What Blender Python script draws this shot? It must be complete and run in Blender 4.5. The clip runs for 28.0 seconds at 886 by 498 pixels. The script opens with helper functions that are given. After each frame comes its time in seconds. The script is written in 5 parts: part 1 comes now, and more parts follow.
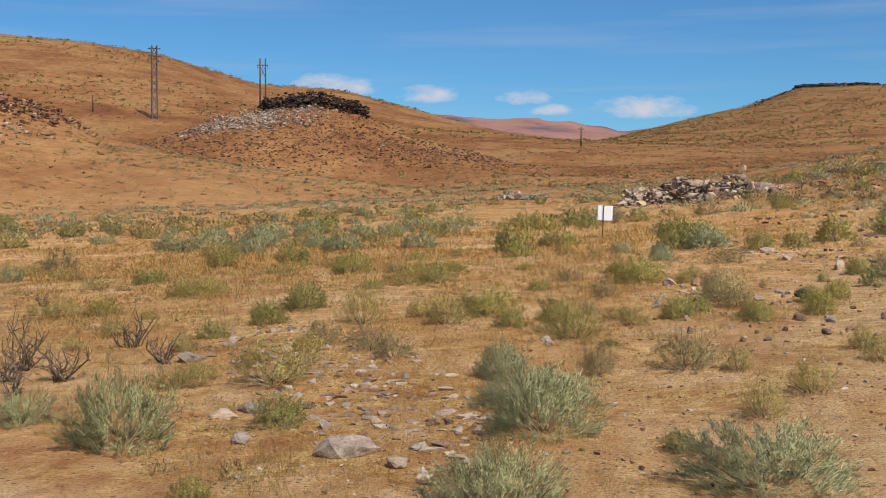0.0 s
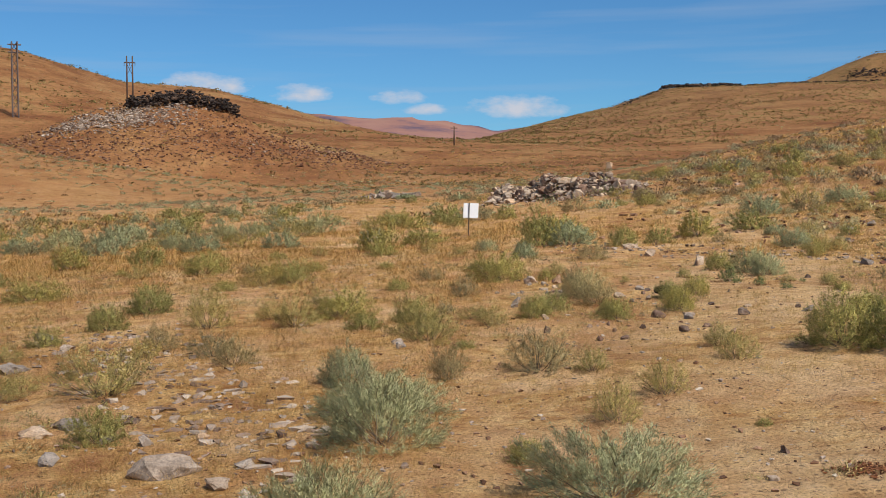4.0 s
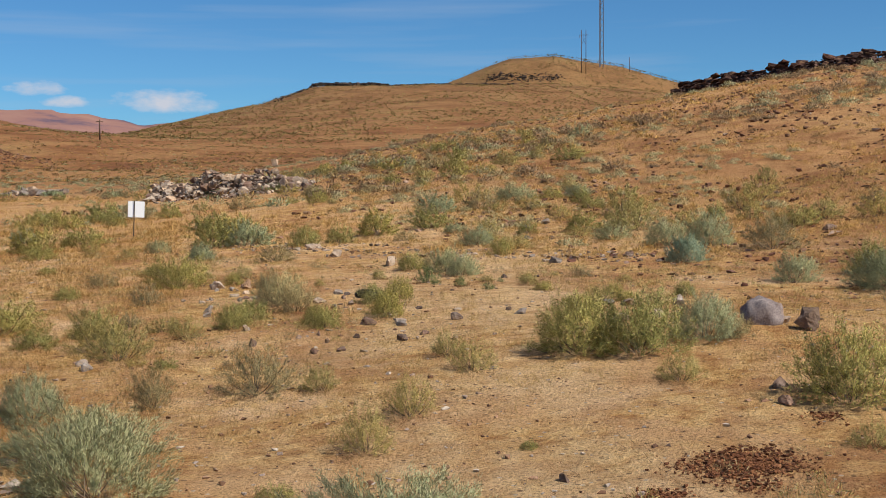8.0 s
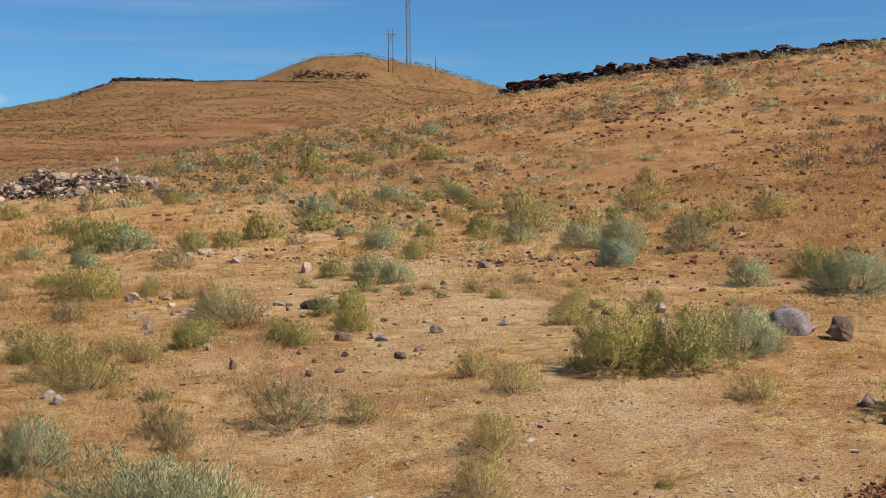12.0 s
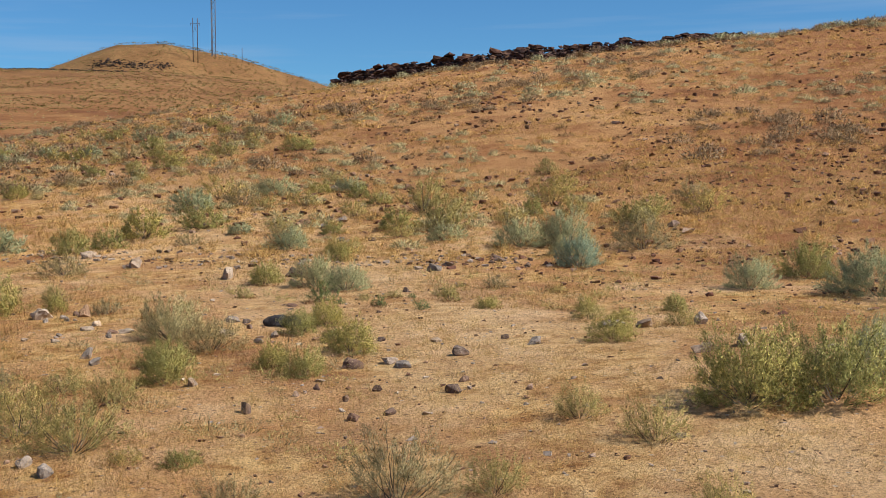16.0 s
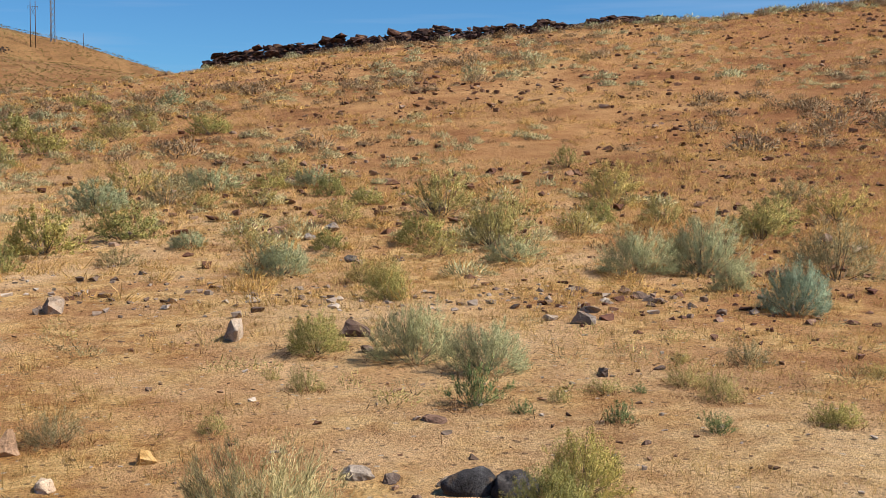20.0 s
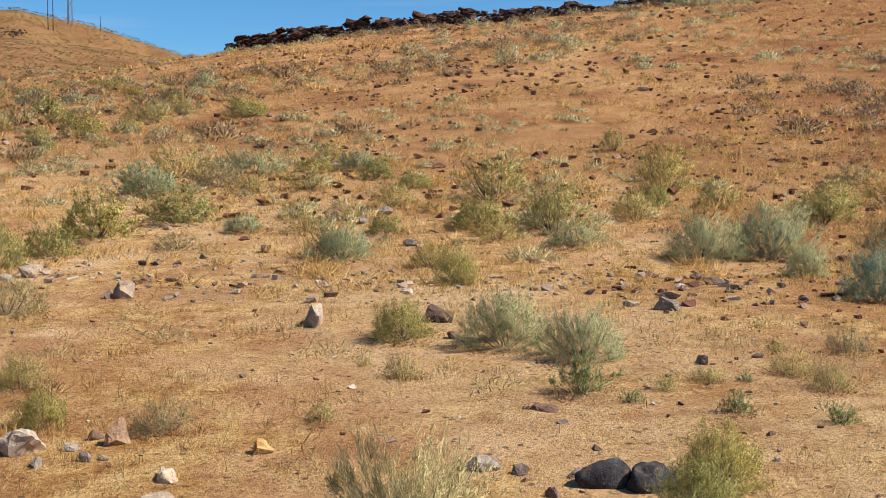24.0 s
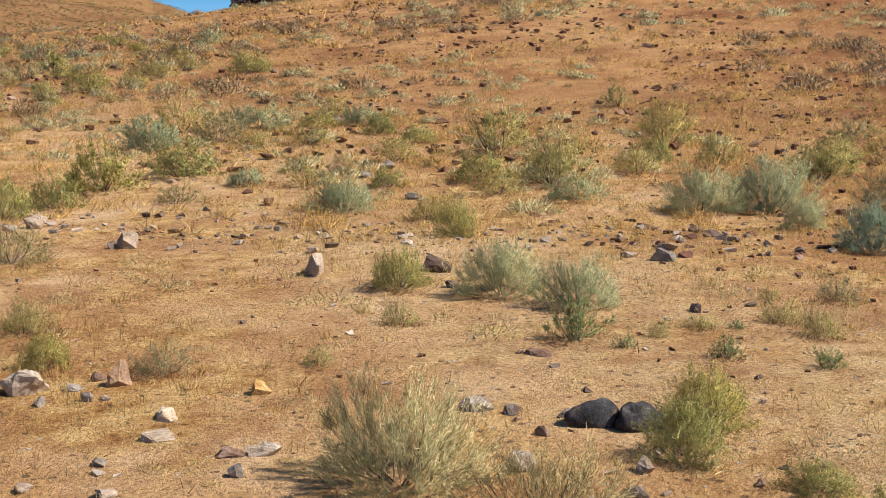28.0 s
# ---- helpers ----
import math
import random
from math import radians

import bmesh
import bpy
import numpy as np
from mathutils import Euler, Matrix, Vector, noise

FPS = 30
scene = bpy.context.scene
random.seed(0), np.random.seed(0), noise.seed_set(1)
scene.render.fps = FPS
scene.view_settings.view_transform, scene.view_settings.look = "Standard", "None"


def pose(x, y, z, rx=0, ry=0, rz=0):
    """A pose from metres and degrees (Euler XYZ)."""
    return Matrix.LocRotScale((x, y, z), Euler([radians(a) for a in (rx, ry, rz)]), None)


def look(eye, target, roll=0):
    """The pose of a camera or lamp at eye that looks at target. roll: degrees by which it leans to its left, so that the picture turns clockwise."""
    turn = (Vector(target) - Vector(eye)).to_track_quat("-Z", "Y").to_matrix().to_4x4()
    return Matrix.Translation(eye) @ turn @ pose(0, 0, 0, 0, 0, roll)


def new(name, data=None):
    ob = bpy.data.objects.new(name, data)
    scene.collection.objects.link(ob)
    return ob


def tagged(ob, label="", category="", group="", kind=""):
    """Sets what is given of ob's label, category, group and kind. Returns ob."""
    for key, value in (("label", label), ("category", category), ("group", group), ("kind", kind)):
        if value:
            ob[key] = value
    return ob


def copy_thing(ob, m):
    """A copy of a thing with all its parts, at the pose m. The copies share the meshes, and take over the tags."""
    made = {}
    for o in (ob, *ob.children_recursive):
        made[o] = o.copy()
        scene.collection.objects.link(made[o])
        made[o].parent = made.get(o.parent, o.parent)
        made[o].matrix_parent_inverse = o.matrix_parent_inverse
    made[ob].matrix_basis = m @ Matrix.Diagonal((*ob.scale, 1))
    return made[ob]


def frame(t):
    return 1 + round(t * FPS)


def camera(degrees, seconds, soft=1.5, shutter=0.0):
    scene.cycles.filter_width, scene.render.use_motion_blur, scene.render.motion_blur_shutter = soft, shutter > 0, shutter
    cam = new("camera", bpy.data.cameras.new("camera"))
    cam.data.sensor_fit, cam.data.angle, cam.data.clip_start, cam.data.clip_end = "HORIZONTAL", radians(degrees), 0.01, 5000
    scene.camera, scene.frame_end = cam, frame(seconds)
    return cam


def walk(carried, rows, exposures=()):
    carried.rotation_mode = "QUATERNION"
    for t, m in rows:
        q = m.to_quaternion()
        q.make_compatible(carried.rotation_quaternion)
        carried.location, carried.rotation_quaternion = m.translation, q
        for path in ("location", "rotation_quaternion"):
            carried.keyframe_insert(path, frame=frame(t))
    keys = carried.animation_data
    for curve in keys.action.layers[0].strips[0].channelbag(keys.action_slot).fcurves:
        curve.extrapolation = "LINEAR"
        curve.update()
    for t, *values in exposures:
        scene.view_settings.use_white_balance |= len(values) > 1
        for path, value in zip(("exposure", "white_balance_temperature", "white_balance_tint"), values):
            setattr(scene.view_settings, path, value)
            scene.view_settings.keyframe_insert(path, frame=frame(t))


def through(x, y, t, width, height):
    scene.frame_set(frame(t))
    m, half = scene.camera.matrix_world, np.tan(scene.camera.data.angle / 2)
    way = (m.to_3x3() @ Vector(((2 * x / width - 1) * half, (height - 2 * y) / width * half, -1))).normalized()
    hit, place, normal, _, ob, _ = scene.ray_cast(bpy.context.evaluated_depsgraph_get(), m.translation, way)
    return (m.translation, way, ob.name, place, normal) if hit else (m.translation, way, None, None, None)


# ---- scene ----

# ---- camera and its way ----
cam = camera(40.94, 28.0, soft=0.9)
PATH = [
    (0, (0.021, -0.005, 2.951), (-0.307, 9.981, 2.535), 0.04),
    (0.5, (-0.040, 0.202, 2.947), (-0.367, 10.188, 2.532), 0.03),
    (1, (-0.095, 0.446, 2.952), (-0.416, 10.432, 2.537), 0.03),
    (1.5, (-0.110, 0.618, 2.972), (-0.430, 10.604, 2.555), 0.10),
    (2, (-0.076, 0.772, 2.980), (-0.391, 10.758, 2.562), 0.10),
    (2.5, (0.013, 0.947, 2.982), (-0.285, 10.934, 2.564), 0.11),
    (4.5, (0.652, 1.102, 2.849), (1.919, 11.012, 2.418), -0.40),
    (5, (0.755, 1.330, 2.819), (2.589, 11.150, 2.382), -0.35),
    (5.5, (0.822, 1.620, 2.810), (3.203, 11.322, 2.358), -0.32),
    (6, (0.784, 1.899, 2.839), (3.540, 11.501, 2.378), -0.28),
    (6.5, (0.653, 2.196, 2.868), (3.632, 11.731, 2.402), -0.23),
    (7, (0.450, 2.433, 2.906), (3.610, 11.909, 2.443), -0.29),
    (7.5, (0.204, 2.717, 2.960), (3.560, 12.125, 2.497), -0.30),
    (8, (-0.046, 3.032, 2.935), (3.507, 12.368, 2.471), -0.26),
    (8.5, (-0.305, 3.359, 2.958), (3.424, 12.626, 2.493), -0.23),
    (9, (-0.591, 3.686, 2.989), (3.328, 12.874, 2.524), -0.22),
    (9.5, (-0.893, 4.019, 3.023), (3.230, 13.117, 2.555), -0.20),
    (10, (-1.183, 4.338, 3.041), (3.137, 13.344, 2.573), -0.20),
    (10.5, (-1.468, 4.639, 3.055), (3.048, 13.548, 2.583), -0.15),
    (11, (-1.713, 4.976, 3.049), (2.993, 13.787, 2.571), -0.25),
    (11.5, (-1.897, 5.289, 3.036), (3.001, 13.995, 2.558), -0.23),
    (12, (-2.100, 5.683, 3.039), (2.930, 14.313, 2.555), -0.24),
    (12.5, (-2.343, 6.055, 3.056), (2.764, 14.639, 2.566), -0.22),
    (14.5, (-3.126, 7.744, 3.123), (2.736, 15.828, 2.600), -0.49),
    (15, (-3.083, 8.446, 3.123), (3.014, 16.354, 2.587), -0.51),
    (15.5, (-2.975, 9.330, 3.089), (3.273, 17.118, 2.540), -0.41),
    (16, (-2.877, 10.292, 3.067), (3.483, 17.989, 2.514), -0.34),
    (16.5, (-2.784, 11.364, 3.071), (3.655, 18.995, 2.519), -0.26),
    (17, (-2.635, 12.549, 3.078), (3.938, 20.064, 2.518), -0.17),
    (17.5, (-2.315, 13.862, 3.074), (4.430, 21.222, 2.508), -0.06),
    (18, (-1.727, 15.349, 3.051), (5.179, 22.558, 2.475), 0.10),
    (18.5, (-0.918, 16.925, 3.037), (6.144, 23.981, 2.449), 0.25),
    (19, (-0.046, 18.548, 3.026), (7.129, 25.488, 2.433), 0.24),
    (19.5, (0.628, 20.074, 3.032), (7.884, 26.929, 2.436), 0.38),
    (20, (0.909, 21.155, 3.046), (8.208, 27.965, 2.449), 0.34),
    (20.5, (0.813, 21.741, 3.115), (8.106, 28.557, 2.513), 0.38),
    (21, (0.578, 21.909, 3.119), (7.853, 28.743, 2.516), 0.36),
    (21.5, (0.417, 21.922, 3.111), (7.676, 28.773, 2.507), 0.34),
    (23.5, (0.507, 21.962, 3.049), (7.725, 28.851, 2.381), 0.40),
    (24, (0.508, 21.923, 3.041), (7.712, 28.819, 2.303), 0.41),
    (24.5, (0.502, 21.900, 3.034), (7.693, 28.801, 2.215), 0.35),
    (25, (0.447, 21.927, 3.039), (7.627, 28.829, 2.144), 0.40),
    (25.5, (0.335, 21.971, 3.012), (7.508, 28.870, 2.037), 0.48),
    (26, (0.270, 21.920, 3.006), (7.431, 28.822, 1.972), 0.50),
    (26.5, (0.334, 21.856, 3.029), (7.487, 28.762, 1.957), 0.48),
    (27, (0.371, 21.821, 2.979), (7.522, 28.727, 1.894), 0.51),
    (27.5, (0.415, 21.776, 2.965), (7.562, 28.687, 1.883), 0.51),
    (28, (0.454, 21.734, 2.950), (7.598, 28.647, 1.868), 0.53),
]
EXPOSURES = [(0, 0.13), (5, 0.08), (11, 0.17), (17, 0.27), (20, 0.39), (28, 0.52)]
walk(cam, [(t, look(eye, target, roll)) for t, eye, target, roll in PATH], EXPOSURES)

# ---- daylight ----
CLOUDS = [(-0.1245, 0.0935, 0.040, 0.012), (-0.0442, 0.0865, 0.028, 0.010), (0.0363, 0.0835, 0.024, 0.008), (0.0575, 0.0740, 0.022, 0.006), (0.1344, 0.0745, 0.043, 0.013)]
SKY_TINT = (0.455, 0.83, 1.10, 1)
SUN_WAY = Vector((0.36, -0.56, 0.75)).normalized()
world = bpy.data.worlds.new("daylight")
scene.world = world
world.use_nodes = True


def build_sky():
    nt = world.node_tree
    nt.nodes.clear()
    out = nt.nodes.new("ShaderNodeOutputWorld")
    bg = nt.nodes.new("ShaderNodeBackground")
    sky = nt.nodes.new("ShaderNodeTexSky")
    sky.sky_type = "NISHITA"
    sky.sun_disc = False
    sky.sun_elevation = math.asin(SUN_WAY.z)
    sky.sun_rotation = math.atan2(SUN_WAY.x, SUN_WAY.y)
    sky.altitude = 1500
    sky.air_density = 1.0
    sky.dust_density = 0.4
    sky.ozone_density = 3.0
    bg.inputs["Strength"].default_value = 0.080
    link = nt.links.new

    def calc(op, p, q=0.0, clamp=False):
        n = nt.nodes.new("ShaderNodeMath")
        n.operation, n.use_clamp = op, clamp
        for sock, val in zip(n.inputs, (p, q)):
            if hasattr(val, "is_linked"):
                link(val, sock)
            else:
                sock.default_value = val
        return n.outputs[0]

    way = nt.nodes.new("ShaderNodeTexCoord").outputs["Generated"]
    xyz = nt.nodes.new("ShaderNodeSeparateXYZ")
    link(way, xyz.inputs[0])
    turn = calc("ARCTAN2", xyz.outputs[0], xyz.outputs[1])
    rise = calc("ARCSINE", xyz.outputs[2])
    flat = nt.nodes.new("ShaderNodeCombineXYZ")
    link(turn, flat.inputs[0])
    link(calc("MULTIPLY", rise, 2.2), flat.inputs[1])

    def clouds(scale, detail, rough):
        n = nt.nodes.new("ShaderNodeTexNoise")
        n.inputs["Scale"].default_value, n.inputs["Detail"].default_value, n.inputs["Roughness"].default_value = scale, detail, rough
        link(flat.outputs[0], n.inputs["Vector"])
        return n.outputs["Fac"]

    puff = clouds(42, 6, 0.6)
    body = 0.0
    # small flat-based fair-weather clouds low in the north: bearing, height, half width, half thickness
    for az, el, w, h in CLOUDS:
        u = calc("DIVIDE", calc("SUBTRACT", turn, az), w)
        v = calc("DIVIDE", calc("SUBTRACT", rise, el), h)
        v = calc("MULTIPLY", v, calc("ADD", 1.0, calc("MULTIPLY", calc("LESS_THAN", v, 0.0), 0.5)))
        near = calc("SUBTRACT", 1.0, calc("ADD", calc("MULTIPLY", u, u), calc("MULTIPLY", v, v)), False)
        body = calc("MAXIMUM", body, near) if body else calc("MAXIMUM", near, -1.0)
    thick = calc("MULTIPLY", calc("ADD", body, calc("MULTIPLY", calc("SUBTRACT", puff, 0.52), 2.6)), 0.85, True)
    # thin high streaks
    long = nt.nodes.new("ShaderNodeCombineXYZ")
    link(calc("ADD", calc("MULTIPLY", turn, 1.0), calc("MULTIPLY", rise, -1.5)), long.inputs[0])
    link(calc("MULTIPLY", rise, 16.0), long.inputs[1])
    streak = nt.nodes.new("ShaderNodeTexNoise")
    streak.inputs["Scale"].default_value, streak.inputs["Detail"].default_value = 3.2, 7
    link(long.outputs[0], streak.inputs["Vector"])
    veil = calc("MULTIPLY", calc("SUBTRACT", streak.outputs["Fac"], 0.50), 1.1, True)
    mixed = nt.nodes.new("ShaderNodeMix")
    mixed.data_type = "RGBA"
    link(veil, mixed.inputs[0])
    tint = nt.nodes.new("ShaderNodeMix")
    tint.data_type, tint.blend_type = "RGBA", "MULTIPLY"
    tint.inputs[0].default_value = 1.0
    link(sky.outputs["Color"], tint.inputs[6])
    tint.inputs[7].default_value = SKY_TINT
    link(tint.outputs[2], mixed.inputs[6])
    mixed.inputs[7].default_value = (4.6, 5.6, 7.2, 1)
    white = nt.nodes.new("ShaderNodeMix")
    white.data_type = "RGBA"
    link(thick, white.inputs[0])
    link(mixed.outputs[2], white.inputs[6])
    white.inputs[7].default_value = (6.6, 7.0, 8.0, 1)
    link(white.outputs[2], bg.inputs["Color"])
    link(bg.outputs["Background"], out.inputs["Surface"])


build_sky()
sun_data = bpy.data.lights.new("sun", "SUN")
sun_data.energy = 5.0
sun_data.angle = radians(0.53)
sun_data.color = (1.0, 0.95, 0.87)
sun = new("sun", sun_data)
sun.matrix_world = look(SUN_WAY * 50, (0, 0, 0))


# ---- shape of the land ----
def lattice(ix, iy, seed):
    n = (ix.astype(np.int64) * 374761393 + iy.astype(np.int64) * 668265263 + seed * 974634777) & 0xFFFFFFFF
    n = ((n ^ (n >> 13)) * 1274126177) & 0xFFFFFFFF
    return ((n ^ (n >> 16)) & 0xFFFF) / 65535.0


def vnoise(x, y, size, seed=0):
    """Smooth value noise in 0..1 with cells of that size."""
    x, y = np.asarray(x, float) / size, np.asarray(y, float) / size
    ix, iy = np.floor(x), np.floor(y)
    fx, fy = x - ix, y - iy
    fx, fy = fx * fx * (3 - 2 * fx), fy * fy * (3 - 2 * fy)
    a, b = lattice(ix, iy, seed), lattice(ix + 1, iy, seed)
    c, d = lattice(ix, iy + 1, seed), lattice(ix + 1, iy + 1, seed)
    return (a * (1 - fx) + b * fx) * (1 - fy) + (c * (1 - fx) + d * fx) * fy


def ridge(x, y, base, spine, near, back, bend):
    """How far a hill lifts the land: its crest runs along a line of (x, y, height), and it falls off over 'near' metres
    on the right of that line and 'back' metres on the left, the more hollow the higher 'bend' is."""
    total, high, wide, least = 0, 0, 0, np.full_like(x, 1e9)
    for (ax, ay, ah), (bx, by, bh) in zip(spine, spine[1:]):
        dx, dy = bx - ax, by - ay
        u = np.clip(((x - ax) * dx + (y - ay) * dy) / (dx * dx + dy * dy), 0, 1)
        off = np.hypot(x - ax - u * dx, y - ay - u * dy)
        side = ((x - ax) * dy - (y - ay) * dx) / np.maximum(off, 1e-6) / math.hypot(dx, dy)
        share = 1 / (off * off + 1) ** 6
        total, high = total + share, high + share * (ah + u * (bh - ah))
        wide = wide + share * (back + (near - back) * np.clip(0.5 + 0.8 * side, 0, 1))
        least = np.minimum(least, off)
    rest = np.sqrt((least * total / wide) ** 2 + 0.0012) - 0.0346
    return np.maximum(high / total - base, 0) * np.clip(1 - rest, 0, 1) ** bend


RIM = [(92, 168, 9.0), (82, 146, 11.8), (77, 126, 14.0), (76, 116, 14.7), (75, 96, 14.8), (74, 78, 14.2), (75, 68, 14.2), (80, 60, 15.1), (87, 48, 16.2), (97, 28, 17.5), (112, -10, 19.0)]
HILL_EAST = [(60, 900, 34.5), (124, 893, 55.5), (184, 882, 71.3), (230, 874, 84.0), (320, 845, 86.3), (386, 816, 86.3), (459, 778, 79.5), (518, 742, 67.5), (630, 659, 58.5)]
DOME = [(352, 1001, 88.5), (388, 980, 105.0), (428, 964, 120.0), (466, 946, 123.8), (516, 918, 112.5), (561, 892, 97.5), (600, 864, 84.0), (645, 839, 58.5)]
HILL_WEST = [(-420, 440, 70), (-291, 525, 75), (-227, 556, 79.8), (-203, 565, 79), (-161, 578, 74.4), (-113, 590, 60.2), (-72, 596, 57.8), (-44, 599, 51), (-15, 600, 42.4), (20, 603, 31)]
HILL_BEHIND = [(-330, 850, 105), (-230, 870, 102), (-198, 878, 99.5), (-165, 884, 88)]
KNOLL = [(-56, 276, 23.5), (-49, 277, 26.5), (-38, 278, 27.0), (-31, 279, 25), (-20, 280, 18.5), (-7, 281, 15.5), (10, 283, 11)]
KNOLL_WEST = [(-150, 170, 20), (-91, 189, 20), (-79, 194, 20), (-72, 197, 17.5), (-66, 200, 13.5)]
HILLS_FAR = [(-600, 2340, 168), (-174, 2393, 177), (-94, 2398, 172), (-66, 2399, 174), (-26, 2399, 168), (2, 2399, 162), (53, 2399, 165), (115, 2397, 168), (127, 2396, 162), (183, 2393, 160), (213, 2390, 150), (250, 2386, 149), (277, 2383, 142), (332, 2376, 146), (387, 2368, 150), (760, 2290, 150)]


def land(x, y):
    x, y = np.asarray(x, float), np.asarray(y, float)
    base = -0.25 + 0.045 * 45 * np.tanh(x / 45) + 0.026 * 400 * np.tanh(y / 400)
    lift = ridge(x, y, base, RIM, 66, 70, 1.45)
    lift = np.maximum(lift, ridge(x, y, base, HILL_EAST, 720, 400, 1.75))
    lift = np.maximum(lift, ridge(x, y, base, DOME, 240, 240, 1.1))
    lift = np.maximum(lift, ridge(x, y, base, HILL_WEST, 330, 250, 1.15))
    lift = np.maximum(lift, ridge(x, y, base, HILL_BEHIND, 200, 250, 1.2))
    lift = np.maximum(lift, ridge(x, y, base, KNOLL, 62, 55, 1.35))
    lift = np.maximum(lift, ridge(x, y, base, KNOLL_WEST, 62, 55, 1.3))
    lift = np.maximum(lift, ridge(x, y, base, HILLS_FAR, 900, 500, 1.1))
    d = np.hypot(x - 2, y - 14)
    z = base + lift
    z = z + 0.32 * np.exp(-(((x - 10.6) / 2.6) ** 2 + ((y - 17.6) / 2.6) ** 2) / 2)
    z = z + 0.10 * (vnoise(x, y, 2.3, 1) - 0.5) + 0.035 * (vnoise(x, y, 0.55, 2) - 0.5)
    z = z + np.clip((d - 25) / 120, 0, 1) * (0.9 * (vnoise(x, y, 23, 3) - 0.5) + 0.5 * (vnoise(x, y, 7, 4) - 0.5))
    z = z + np.clip((d - 250) / 800, 0, 1) * (3.5 * (vnoise(x, y, 60, 5) - 0.5) + 6 * (vnoise(x, y, 240, 6) - 0.5))
    z = z + np.clip((d - 1300) / 500, 0, 1) * (16 * (vnoise(x, y, 170, 7) - 0.5) * np.clip((2330 - y) / 150, 0, 1) + 5 * (vnoise(x, y, 45, 8) - 0.5))
    return z


def ground_z(x, y):
    return float(land(np.array([x]), np.array([y]))[0])


# ---- materials ----
def material(name):
    m = bpy.data.materials.new(name)
    m.use_nodes = True
    nt = m.node_tree
    nt.nodes.clear()
    out = nt.nodes.new("ShaderNodeOutputMaterial")
    b = nt.nodes.new("ShaderNodeBsdfPrincipled")
    b.inputs["Specular IOR Level"].default_value = 0.2
    nt.links.new(b.outputs[0], out.inputs[0])
    return m, nt, b


def noise_tex(nt, where, scale, detail=4.0, rough=0.55):
    n = nt.nodes.new("ShaderNodeTexNoise")
    n.inputs["Scale"].default_value = scale
    n.inputs["Detail"].default_value = detail
    n.inputs["Roughness"].default_value = rough
    nt.links.new(where, n.inputs["Vector"])
    return n.outputs["Fac"]


def ramp(nt, fac, stops):
    r = nt.nodes.new("ShaderNodeValToRGB")
    e = r.color_ramp.elements
    while len(e) < len(stops):
        e.new(0.5)
    for k, (pos, col) in zip(e, stops):
        k.position = pos
        k.color = (*col, 1) if len(col) == 3 else col
    nt.links.new(fac, r.inputs["Fac"])
    return r.outputs["Color"]


def mix(nt, fac, a, b, mode="MIX"):
    n = nt.nodes.new("ShaderNodeMix")
    n.data_type = "RGBA"
    n.blend_type = mode
    for sock, val in ((n.inputs[0], fac), (n.inputs[6], a), (n.inputs[7], b)):
        if hasattr(val, "is_linked"):
            nt.links.new(val, sock)
        elif isinstance(val, tuple):
            sock.default_value = (*val, 1)
        else:
            sock.default_value = val
    return n.outputs[2]


def calc(nt, op, a, b=0.0, clamp=False):
    n = nt.nodes.new("ShaderNodeMath")
    n.operation = op
    n.use_clamp = clamp
    for sock, val in zip(n.inputs, (a, b)):
        if hasattr(val, "is_linked"):
            nt.links.new(val, sock)
        else:
            sock.default_value = val
    return n.outputs[0]


def bump(nt, b, height, strength, distance):
    n = nt.nodes.new("ShaderNodeBump")
    n.inputs["Strength"].default_value = strength
    n.inputs["Distance"].default_value = distance
    nt.links.new(height, n.inputs["Height"])
    nt.links.new(n.outputs[0], b.inputs["Normal"])


